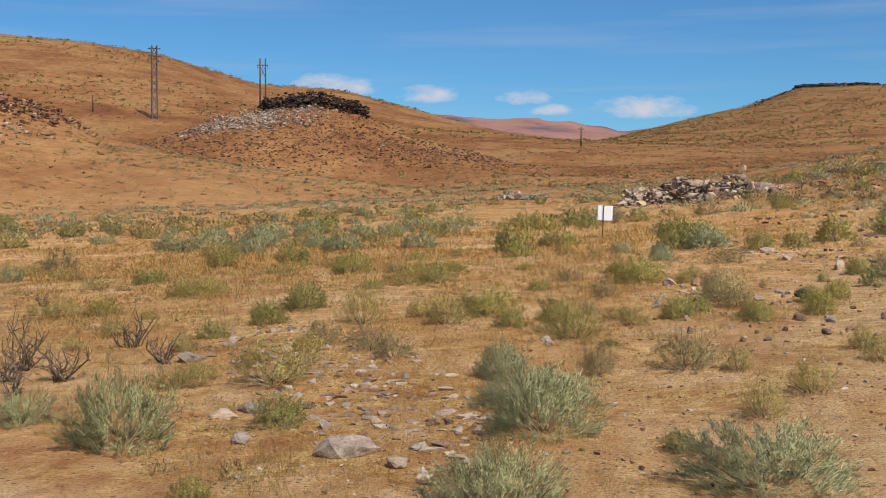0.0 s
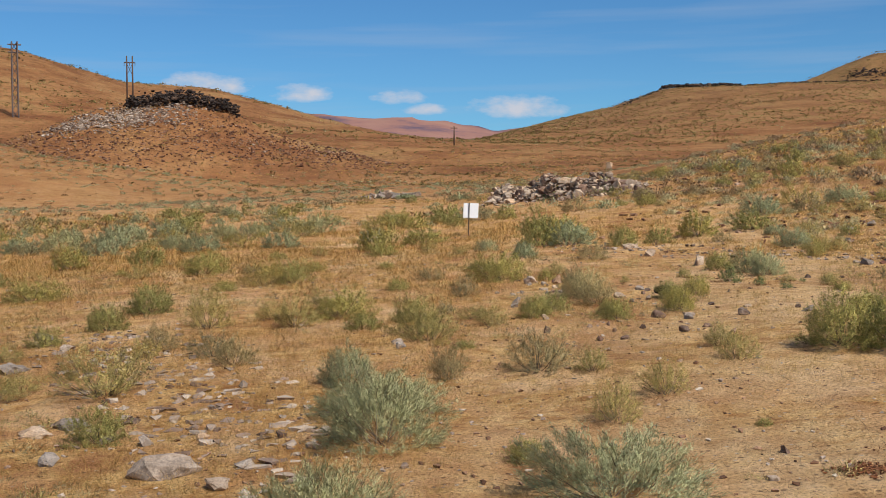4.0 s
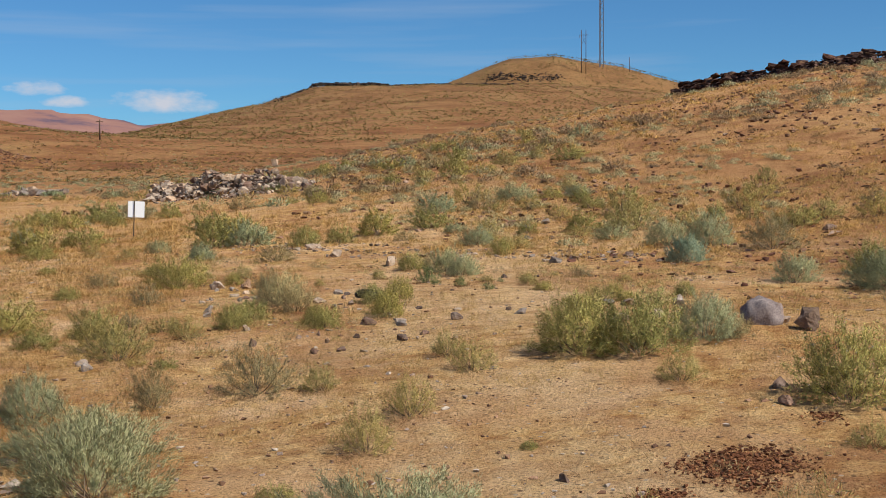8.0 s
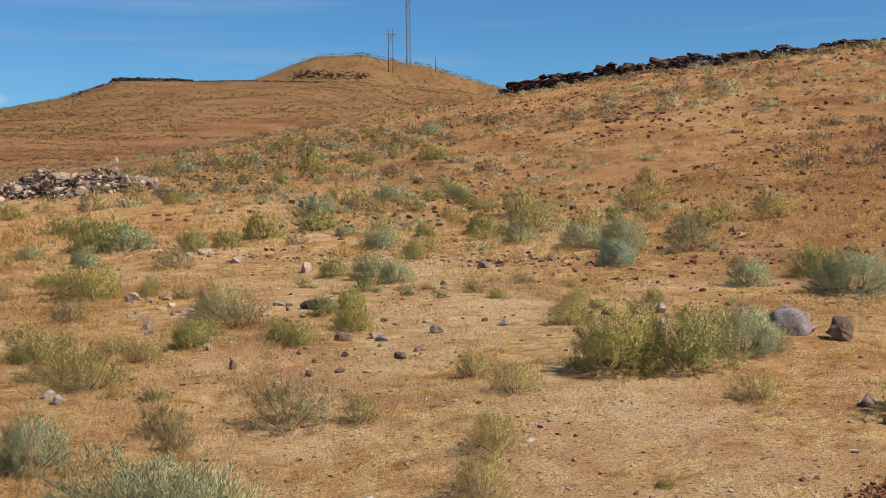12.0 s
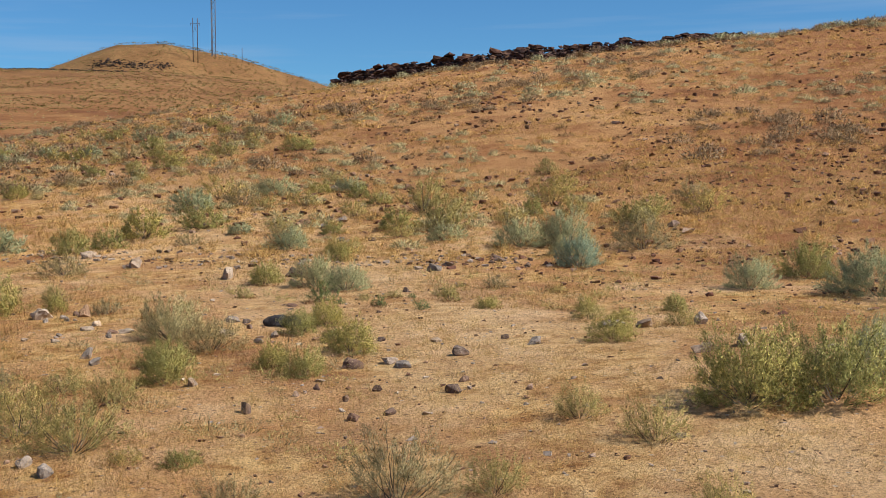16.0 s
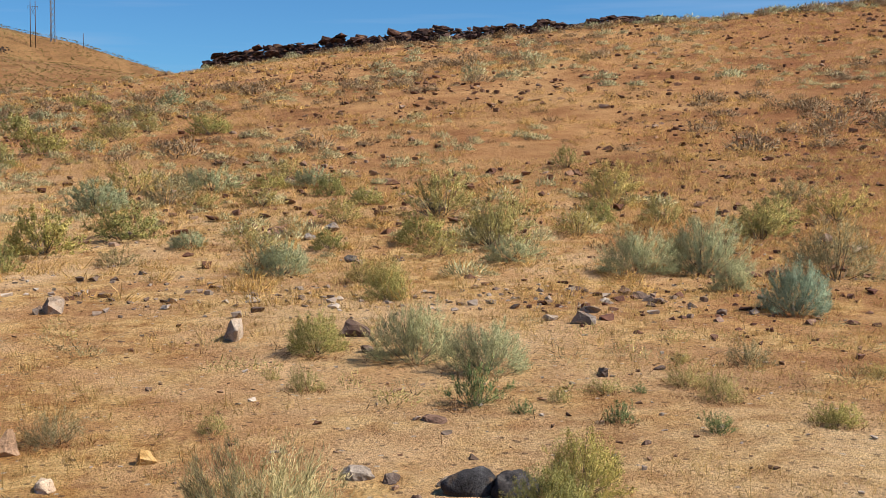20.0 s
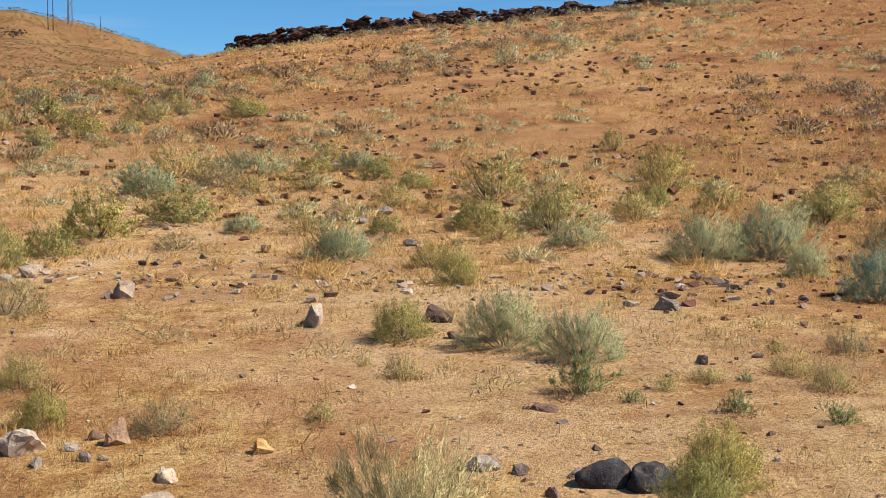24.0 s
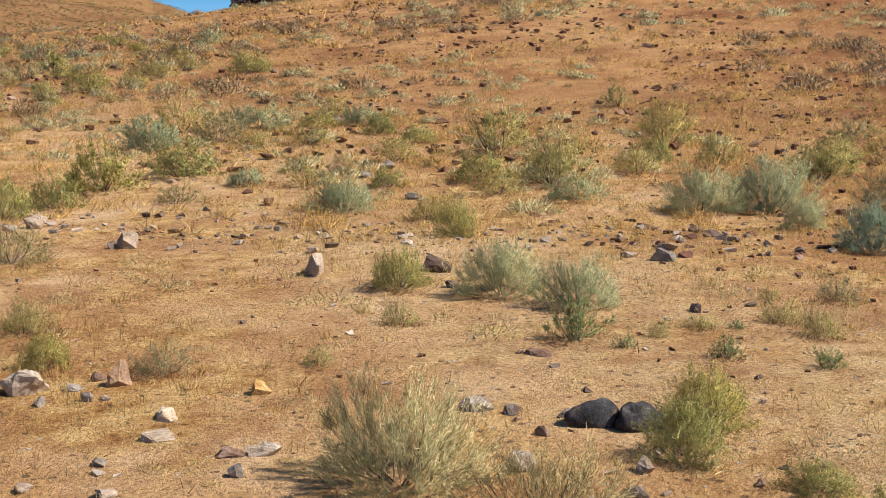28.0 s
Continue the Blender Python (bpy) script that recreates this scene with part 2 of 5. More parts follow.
def soil_material():
    m, nt, b = material("dry_soil")
    pos = nt.nodes.new("ShaderNodeNewGeometry").outputs["Position"]
    broad = noise_tex(nt, pos, 0.035, 5, 0.6)
    patch = noise_tex(nt, pos, 0.32, 5, 0.62)
    fine = noise_tex(nt, pos, 2.6, 6, 0.7)
    grain = noise_tex(nt, pos, 24, 5, 0.75)
    dirt = ramp(nt, patch, [(0.33, (0.35, 0.15, 0.06)), (0.43, (0.52, 0.265, 0.11)), (0.52, (0.66, 0.385, 0.18)), (0.62, (0.78, 0.51, 0.275))])
    straw = ramp(nt, fine, [(0.32, (0.27, 0.105, 0.032)), (0.43, (0.53, 0.28, 0.095)), (0.6, (0.76, 0.49, 0.205))])
    cover = calc(nt, "SUBTRACT", noise_tex(nt, pos, 0.75, 6, 0.7), 0.0)
    near = mix(nt, ramp(nt, cover, [(0.43, (0, 0, 0)), (0.58, (1, 1, 1))]), dirt, straw)
    # red-brown litter lies in patches
    rust = ramp(nt, noise_tex(nt, pos, 1.1, 7, 0.72), [(0.50, (0, 0, 0)), (0.62, (0.45, 0.45, 0.45))])
    near = mix(nt, rust, near, (0.34, 0.135, 0.05))
    # the trodden wash is paler and yellower
    where = nt.nodes.new("ShaderNodeSeparateXYZ")
    nt.links.new(pos, where.inputs[0])
    wash = calc(nt, "SUBTRACT", where.outputs[0], calc(nt, "ADD", calc(nt, "MULTIPLY", where.outputs[1], 0.40), -1.2))
    wash = calc(nt, "SUBTRACT", 1.3, calc(nt, "MULTIPLY", calc(nt, "ABSOLUTE", wash), 0.26), True)
    wash = calc(nt, "MULTIPLY", wash, ramp(nt, noise_tex(nt, pos, 0.6, 5, 0.65), [(0.36, (0.05, 0.05, 0.05)), (0.54, (0.45, 0.45, 0.45))]))
    near = mix(nt, wash, near, ramp(nt, fine, [(0.34, (0.52, 0.315, 0.145)), (0.5, (0.70, 0.475, 0.245)), (0.64, (0.80, 0.575, 0.33))]))
    # scattered dark chips and pale grit
    cells = nt.nodes.new("ShaderNodeTexVoronoi")
    cells.inputs["Scale"].default_value = 9
    nt.links.new(pos, cells.inputs["Vector"])
    tone = nt.nodes.new("ShaderNodeSeparateColor")
    nt.links.new(cells.outputs["Color"], tone.inputs[0])
    chip = calc(nt, "MULTIPLY", calc(nt, "LESS_THAN", cells.outputs["Distance"], 0.26), calc(nt, "GREATER_THAN", tone.outputs[0], 0.80))
    grit = calc(nt, "MULTIPLY", calc(nt, "LESS_THAN", cells.outputs["Distance"], 0.22), calc(nt, "LESS_THAN", tone.outputs[0], 0.10))
    near = mix(nt, calc(nt, "MULTIPLY", chip, 0.7), near, (0.13, 0.075, 0.045))
    near = mix(nt, calc(nt, "MULTIPLY", grit, 0.7), near, (0.55, 0.46, 0.36))
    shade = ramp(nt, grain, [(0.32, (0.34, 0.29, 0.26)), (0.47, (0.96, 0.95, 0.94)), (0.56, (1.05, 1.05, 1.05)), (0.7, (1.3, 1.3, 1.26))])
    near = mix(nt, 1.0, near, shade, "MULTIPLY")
    # hillsides: rust-coloured scree and olive growth
    hill_a = ramp(nt, broad, [(0.34, (0.18, 0.073, 0.032)), (0.46, (0.25, 0.111, 0.046)), (0.58, (0.31, 0.158, 0.067)), (0.75, (0.28, 0.168, 0.068))])
    tuft = ramp(nt, noise_tex(nt, pos, 0.16, 8, 0.78), [(0.36, (0.72, 0.68, 0.64)), (0.48, (0.96, 0.96, 0.93)), (0.55, (1.03, 1.03, 1)), (0.66, (1.2, 1.2, 1.12))])
    dots = ramp(nt, noise_tex(nt, pos, 0.55, 4, 0.8), [(0.38, (0.62, 0.62, 0.58)), (0.5, (1, 1, 1)), (0.66, (1.15, 1.15, 1.1))])
    hill = mix(nt, 0.8, mix(nt, 1.0, hill_a, tuft, "MULTIPLY"), dots, "MULTIPLY")
    xyz = nt.nodes.new("ShaderNodeSeparateXYZ")
    nt.links.new(pos, xyz.inputs[0])
    east = calc(nt, "MULTIPLY", calc(nt, "MAXIMUM", calc(nt, "SUBTRACT", xyz.outputs[0], 15.0), 0.0), 0.2)
    high = calc(nt, "ADD", calc(nt, "SUBTRACT", xyz.outputs[2], 2.1), calc(nt, "MULTIPLY", calc(nt, "SUBTRACT", patch, 0.5), 5.0))
    rise = calc(nt, "MULTIPLY", calc(nt, "ADD", high, east), 0.24, True)
    slope = ramp(nt, noise_tex(nt, pos, 0.21, 6, 0.7), [(0.34, (0.23, 0.095, 0.04)), (0.46, (0.38, 0.182, 0.076)), (0.58, (0.50, 0.272, 0.116)), (0.7, (0.58, 0.345, 0.155))])
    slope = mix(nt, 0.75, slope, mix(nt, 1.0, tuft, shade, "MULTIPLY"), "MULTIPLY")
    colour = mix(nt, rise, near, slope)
    # a belt of bare red-brown earth on the foot of the slope
    belt = calc(nt, "SUBTRACT", xyz.outputs[1], calc(nt, "ADD", calc(nt, "MULTIPLY", xyz.outputs[0], 0.55), 16.0))
    belt = calc(nt, "SUBTRACT", 1.0, calc(nt, "MULTIPLY", calc(nt, "ABSOLUTE", belt), 0.11), True)
    belt = calc(nt, "MULTIPLY", belt, calc(nt, "MULTIPLY", calc(nt, "SUBTRACT", xyz.outputs[0], 15.0), 0.25, True))
    belt = calc(nt, "MULTIPLY", belt, ramp(nt, noise_tex(nt, pos, 0.5, 5, 0.65), [(0.36, (0, 0, 0)), (0.52, (0.65, 0.65, 0.65))]))
    colour = mix(nt, belt, colour, mix(nt, 1.0, (0.27, 0.105, 0.045), shade, "MULTIPLY"))
    away = calc(nt, "MULTIPLY", calc(nt, "SUBTRACT", xyz.outputs[1], 55.0), 0.010, True)
    flank = calc(nt, "ADD", calc(nt, "MULTIPLY", calc(nt, "SUBTRACT", xyz.outputs[0], calc(nt, "MULTIPLY", xyz.outputs[1], 0.42)), 0.08), 0.4, True)
    far = calc(nt, "MULTIPLY", calc(nt, "SUBTRACT", xyz.outputs[1], 170.0), 0.012, True)
    away = calc(nt, "MAXIMUM", far, calc(nt, "MULTIPLY", calc(nt, "MULTIPLY", away, 0.6), calc(nt, "SUBTRACT", 1.0, flank)))
    colour = mix(nt, away, colour, hill)
    growth = calc(nt, "MULTIPLY", calc(nt, "SUBTRACT", xyz.outputs[1], 420.0), 0.0016, True)
    colour = mix(nt, calc(nt, "MULTIPLY", growth, 0.55), colour, mix(nt, 0.8, (0.20, 0.128, 0.056), dots, "MULTIPLY"))
    # farthest hills: rosy earth, with bluish distance haze painted into its colour
    distant = calc(nt, "MULTIPLY", calc(nt, "SUBTRACT", xyz.outputs[1], 1150.0), 0.002, True)
    red = ramp(nt, noise_tex(nt, pos, 0.007, 6, 0.65), [(0.36, (0.12, 0.085, 0.11)), (0.47, (0.27, 0.14, 0.115)), (0.7, (0.33, 0.185, 0.135))])
    colour = mix(nt, distant, colour, red)
    nt.links.new(colour, b.inputs["Base Color"])
    b.inputs["Roughness"].default_value = 0.95
    b.inputs["Specular IOR Level"].default_value = 0.08
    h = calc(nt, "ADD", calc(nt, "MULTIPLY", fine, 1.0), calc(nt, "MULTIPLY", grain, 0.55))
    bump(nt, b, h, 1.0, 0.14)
    return m


def leaf_material(name, low, high, dry, through=0.30):
    """Foliage: the tone changes from leaf to leaf and from plant to plant."""
    m, nt, b = material(name)
    geo = nt.nodes.new("ShaderNodeNewGeometry")
    info = nt.nodes.new("ShaderNodeObjectInfo")
    leaf = ramp(nt, geo.outputs["Random Per Island"], [(0.0, low), (0.55, high), (0.82, tuple(0.5 * (p + q) for p, q in zip(high, dry))), (1.0, dry)])
    plant = ramp(nt, info.outputs["Random"], [(0.0, (0.82, 0.86, 0.86)), (0.5, (1, 1, 1)), (1.0, (1.14, 1.06, 0.94))])
    colour = mix(nt, 1.0, leaf, plant, "MULTIPLY")
    # dark and light mottling: shade between the sprays put into the leaf colour
    where = nt.nodes.new("ShaderNodeTexCoord").outputs["Object"]
    colour = mix(nt, 1.0, colour, ramp(nt, noise_tex(nt, where, 7.0, 3, 0.6), [(0.36, (0.62, 0.63, 0.58)), (0.5, (0.98, 0.98, 0.97)), (0.62, (1.25, 1.22, 1.18))]), "MULTIPLY")
    nt.links.new(colour, b.inputs["Base Color"])
    b.inputs["Roughness"].default_value = 0.75
    soft = nt.nodes.new("ShaderNodeBsdfTranslucent")
    nt.links.new(colour, soft.inputs["Color"])
    both = nt.nodes.new("ShaderNodeMixShader")
    both.inputs[0].default_value = through
    out = [n for n in nt.nodes if n.type == "OUTPUT_MATERIAL"][0]
    nt.links.new(b.outputs[0], both.inputs[1])
    nt.links.new(soft.outputs[0], both.inputs[2])
    nt.links.new(both.outputs[0], out.inputs[0])
    return m


def rock_material(name, dark, mid, light, scale=4.0):
    m, nt, b = material(name)
    where = nt.nodes.new("ShaderNodeNewGeometry").outputs["Position"]
    info = nt.nodes.new("ShaderNodeObjectInfo")
    a = noise_tex(nt, where, scale, 6, 0.65)
    speck = noise_tex(nt, where, scale * 9, 4, 0.7)
    colour = ramp(nt, a, [(0.3, dark), (0.5, mid), (0.7, light)])
    colour = mix(nt, 1.0, colour, ramp(nt, speck, [(0.3, (0.6, 0.6, 0.6)), (0.5, (1, 1, 1)), (0.72, (1.25, 1.22, 1.18))]), "MULTIPLY")
    colour = mix(nt, 1.0, colour, ramp(nt, info.outputs["Random"], [(0, (0.72, 0.72, 0.74)), (0.5, (1, 1, 1)), (1, (1.25, 1.15, 1.05))]), "MULTIPLY")
    colour = mix(nt, ramp(nt, noise_tex(nt, where, scale * 0.7, 3), [(0.55, (0, 0, 0)), (0.72, (0.5, 0.5, 0.5))]), colour, (0.38, 0.22, 0.1))
    nt.links.new(colour, b.inputs["Base Color"])
    b.inputs["Roughness"].default_value = 0.92
    b.inputs["Specular IOR Level"].default_value = 0.1
    bump(nt, b, calc(nt, "ADD", a, calc(nt, "MULTIPLY", speck, 0.4)), 0.6, 0.25 / scale)
    return m


def stones_material(name, stops, scale):
    """Joined stones: the tone changes from stone to stone."""
    m, nt, b = material(name)
    geo = nt.nodes.new("ShaderNodeNewGeometry")
    colour = ramp(nt, geo.outputs["Random Per Island"], stops)
    speck = noise_tex(nt, geo.outputs["Position"], scale, 5, 0.7)
    colour = mix(nt, 1.0, colour, ramp(nt, speck, [(0.3, (0.55, 0.55, 0.55)), (0.55, (1, 1, 1)), (0.75, (1.2, 1.2, 1.15))]), "MULTIPLY")
    nt.links.new(colour, b.inputs["Base Color"])
    b.inputs["Roughness"].default_value = 0.9
    bump(nt, b, speck, 0.5, 0.3 / scale)
    return m


def painted(name, colour, rough, metal=0.0, wear=(0.2, 0.12, 0.07), amount=0.3):
    m, nt, b = material(name)
    where = nt.nodes.new("ShaderNodeTexCoord").outputs["Object"]
    n = noise_tex(nt, where, 6, 5, 0.7)
    c = mix(nt, ramp(nt, n, [(0.5, (0, 0, 0)), (0.75, (amount,) * 3)]), colour, wear)
    nt.links.new(c, b.inputs["Base Color"])
    b.inputs["Roughness"].default_value = rough
    b.inputs["Metallic"].default_value = metal
    return m


SOIL = soil_material()
SAGE = leaf_material("sage_leaf", (0.36, 0.38, 0.20), (0.49, 0.505, 0.28), (0.62, 0.58, 0.35))
TEAL = leaf_material("blue_sage_leaf", (0.25, 0.33, 0.22), (0.38, 0.47, 0.325), (0.50, 0.54, 0.37))
GREEN = leaf_material("green_leaf", (0.30, 0.285, 0.085), (0.52, 0.475, 0.155), (0.72, 0.59, 0.24))
OLIVE = leaf_material("rabbitbrush_leaf", (0.38, 0.32, 0.105), (0.60, 0.50, 0.18), (0.80, 0.60, 0.25))
GREYLEAF = leaf_material("grey_dry_leaf", (0.26, 0.215, 0.11), (0.47, 0.395, 0.205), (0.64, 0.49, 0.25))
KHAKI = leaf_material("khaki_leaf", (0.33, 0.31, 0.16), (0.57, 0.53, 0.30), (0.76, 0.66, 0.40))
MAUVE = leaf_material("mauve_brown_brush", (0.27, 0.17, 0.10), (0.44, 0.29, 0.17), (0.58, 0.42, 0.25))
FARBRUSH = leaf_material("far_olive_brush", (0.17, 0.13, 0.045), (0.30, 0.235, 0.085), (0.42, 0.32, 0.12))
WEEDLEAF = leaf_material("weed_leaf", (0.11, 0.17, 0.059), (0.254, 0.316, 0.133), (0.423, 0.421, 0.178))
STRAW = leaf_material("dry_grass_blade", (0.454, 0.259, 0.081), (0.648, 0.41, 0.14), (0.75, 0.54, 0.238), 0.35)
AMBER = leaf_material("amber_grass_blade", (0.50, 0.25, 0.075), (0.70, 0.40, 0.13), (0.80, 0.54, 0.21), 0.35)
TWIG = leaf_material("brown_twig", (0.07, 0.045, 0.03), (0.15, 0.105, 0.07), (0.30, 0.23, 0.16), 0.0)
CHAFF = leaf_material("chewed_straw", (0.16, 0.06, 0.024), (0.34, 0.15, 0.058), (0.54, 0.29, 0.12), 0.25)
RUSTBRUSH = leaf_material("rust_brush", (0.223, 0.121, 0.059), (0.372, 0.227, 0.111), (0.505, 0.312, 0.149))
GREYWOOD = leaf_material("weathered_wood", (0.05, 0.035, 0.025), (0.12, 0.085, 0.06), (0.26, 0.2, 0.15), 0.0)
GREYROCK = rock_material("grey_stone", (0.15, 0.118, 0.095), (0.28, 0.228, 0.185), (0.43, 0.36, 0.295))
PALEROCK = rock_material("pale_stone", (0.30, 0.2, 0.13), (0.44, 0.33, 0.235), (0.55, 0.45, 0.35))
DARKROCK = rock_material("dark_basalt", (0.075, 0.048, 0.038), (0.165, 0.115, 0.09), (0.30, 0.235, 0.19))
REDROCK = rock_material("red_brown_stone", (0.11, 0.067, 0.05), (0.205, 0.128, 0.093), (0.33, 0.24, 0.185))
BLACKROCK = rock_material("black_basalt", (0.018, 0.016, 0.016), (0.045, 0.042, 0.044), (0.12, 0.115, 0.115), 6)
PINKROCK = rock_material("pink_grey_stone", (0.14, 0.107, 0.098), (0.245, 0.195, 0.18), (0.35, 0.29, 0.26))
BROWNROCK = rock_material("brown_split_stone", (0.15, 0.095, 0.065), (0.30, 0.20, 0.135), (0.46, 0.33, 0.23))
YELLOWROCK = rock_material("ochre_stone", (0.38, 0.2, 0.06), (0.56, 0.33, 0.12), (0.66, 0.45, 0.2), 7)
LAVA = rock_material("lava_rim_rock", (0.028, 0.014, 0.012), (0.075, 0.04, 0.03), (0.18, 0.10, 0.068), 2.2)
PEBBLE = stones_material("pebbles", [(0, (0.10, 0.05, 0.03)), (0.3, (0.22, 0.115, 0.065)), (0.6, (0.36, 0.21, 0.125)), (0.85, (0.40, 0.32, 0.26)), (1, (0.62, 0.5, 0.38))], 30)
DUNG = stones_material("dung", [(0, (0.075, 0.026, 0.012)), (0.5, (0.17, 0.062, 0.026)), (1, (0.31, 0.135, 0.058))], 40)
TALUS = stones_material("pale_talus", [(0, (0.14, 0.085, 0.058)), (0.35, (0.25, 0.175, 0.128)), (0.75, (0.37, 0.29, 0.225)), (1, (0.54, 0.43, 0.33))], 1.2)
SCREE = stones_material("rust_scree", [(0, (0.10, 0.045, 0.028)), (0.5, (0.2, 0.095, 0.055)), (0.85, (0.3, 0.17, 0.1)), (1, (0.42, 0.3, 0.22))], 1.2)
REDSCREE = stones_material("red_brown_scree", [(0, (0.075, 0.032, 0.022)), (0.5, (0.16, 0.07, 0.045)), (0.85, (0.25, 0.13, 0.085)), (1, (0.36, 0.25, 0.19))], 14)
FARLAVA = stones_material("far_lava", [(0, (0.018, 0.014, 0.013)), (0.6, (0.05, 0.035, 0.028)), (1, (0.13, 0.085, 0.06))], 0.5)
RIMSTONE = stones_material("rim_lava_stone", [(0, (0.03, 0.016, 0.014)), (0.5, (0.075, 0.04, 0.032)), (0.85, (0.15, 0.085, 0.062)), (1, (0.26, 0.17, 0.12))], 2.0)
STEEL = painted("weathered_steel", (0.16, 0.13, 0.12), 0.6, 0.6, (0.14, 0.06, 0.03), 0.7)
MAST = painted("grey_mast_steel", (0.20, 0.21, 0.23), 0.55, 0.5, (0.3, 0.12, 0.07), 0.5)
POLEWOOD = painted("creosoted_pole", (0.085, 0.05, 0.035), 0.85, 0.0, (0.16, 0.1, 0.07), 0.6)
WHITEPAINT = painted("white_sign_paint", (0.80, 0.80, 0.80), 0.45, 0.0, (0.6, 0.56, 0.5), 0.25)
POSTSTEEL = painted("dark_sign_post", (0.10, 0.085, 0.07), 0.6, 0.5, (0.2, 0.1, 0.05), 0.5)


# ---- ground ----
def build_ground():
    az = np.radians(np.concatenate([np.arange(-30, 85, 0.32), np.arange(85, 330, 5.0)]))
    rad = 0.5 * 1.026 ** np.arange(0, 342)
    n, k = len(az), len(rad)
    x = 2 + np.outer(rad, np.sin(az)).ravel()
    y = 10 + np.outer(rad, np.cos(az)).ravel()
    verts = np.stack([x, y, land(x, y)], 1)
    i, j = np.meshgrid(np.arange(k - 1), np.arange(n), indexing="ij")
    a, b = i * n + j, i * n + (j + 1) % n
    faces = np.stack([a, b, b + n, a + n], -1).reshape(-1, 4)
    me = bpy.data.meshes.new("ground")
    me.from_pydata(verts.tolist(), [], faces.tolist() + [list(range(n))[::-1]])
    me.polygons.foreach_set("use_smooth", [True] * len(me.polygons))
    me.materials.append(SOIL)
    return tagged(new("ground", me), "dry tan desert soil with hills and sparse grass", "ground", kind="structure")


ground = build_ground()


# ---- helpers for things ----
def from_arrays(name, verts, faces, mat, smooth=False):
    me = bpy.data.meshes.new(name)
    if isinstance(faces, np.ndarray):
        n, k = faces.shape
        me.vertices.add(len(verts))
        me.vertices.foreach_set("co", np.ascontiguousarray(verts, np.float32).ravel())
        me.loops.add(n * k)
        me.loops.foreach_set("vertex_index", np.ascontiguousarray(faces, np.int32).ravel())
        me.polygons.add(n)
        me.polygons.foreach_set("loop_start", np.arange(0, n * k, k, dtype=np.int32))
        me.update(calc_edges=True)
    else:
        me.from_pydata(np.asarray(verts).tolist(), [], faces)
    me.polygons.foreach_set("use_smooth", [smooth] * len(me.polygons))
    me.materials.append(mat)
    return me


def soften(me, normals):
    """Leaves take the light of the crown that they belong to."""
    me.polygons.foreach_set("use_smooth", [True] * len(me.polygons))
    me.normals_split_custom_set_from_vertices(np.asarray(normals).tolist())
    return me


def part(name, data, parent, label=""):
    ob = new(name, data)
    ob.parent = parent
    return tagged(ob, label)


def thing(name, label, category, group="", kind=""):
    return tagged(new(name), label, category, group, kind)


def tube(path, radii, sides=4):
    """A tapered tube along the points of a path."""
    path = np.asarray(path, float)
    way = np.gradient(path, axis=0)
    way /= np.linalg.norm(way, axis=1)[:, None] + 1e-9
    ref = np.array([0.31, 0.17, 0.93]) if abs(way[0] @ [0.31, 0.17, 0.93]) < 0.9 else np.array([1.0, 0, 0])
    u = np.cross(way, ref)
    u /= np.linalg.norm(u, axis=1)[:, None] + 1e-9
    v = np.cross(way, u)
    ang = np.arange(sides) * 2 * np.pi / sides
    ring = np.cos(ang)[None, :, None] * u[:, None] + np.sin(ang)[None, :, None] * v[:, None]
    verts = (path[:, None] + ring * np.asarray(radii)[:, None, None]).reshape(-1, 3)
    faces = []
    for i in range(len(path) - 1):
        for j in range(sides):
            k = (j + 1) % sides
            faces.append((i * sides + j, i * sides + k, (i + 1) * sides + k, (i + 1) * sides + j))
    faces.append(tuple(range(sides))[::-1])
    faces.append(tuple((len(path) - 1) * sides + j for j in range(sides)))
    return verts, faces


def joined(pieces):
    verts, faces, n = [], [], 0
    for v, f in pieces:
        verts.append(np.asarray(v))
        faces += [tuple(i + n for i in one) for one in f]
        n += len(v)
    return np.concatenate(verts), faces


def blades(rng, root, way, length, width):
    """Thin pointed leaves as one triangle each."""
    n = len(root)
    way = way / (np.linalg.norm(way, axis=1)[:, None] + 1e-9)
    across = np.cross(way, rng.normal(size=(n, 3)))
    across /= np.linalg.norm(across, axis=1)[:, None] + 1e-9
    length, width = np.broadcast_to(length, n)[:, None], np.broadcast_to(width, n)[:, None]
    tip = root + way * length + rng.normal(size=(n, 3)) * length * 0.12
    verts = np.stack([root + across * width / 2, tip, root - across * width / 2], 1).reshape(-1, 3)
    faces = np.arange(3 * n).reshape(n, 3)
    return verts, faces


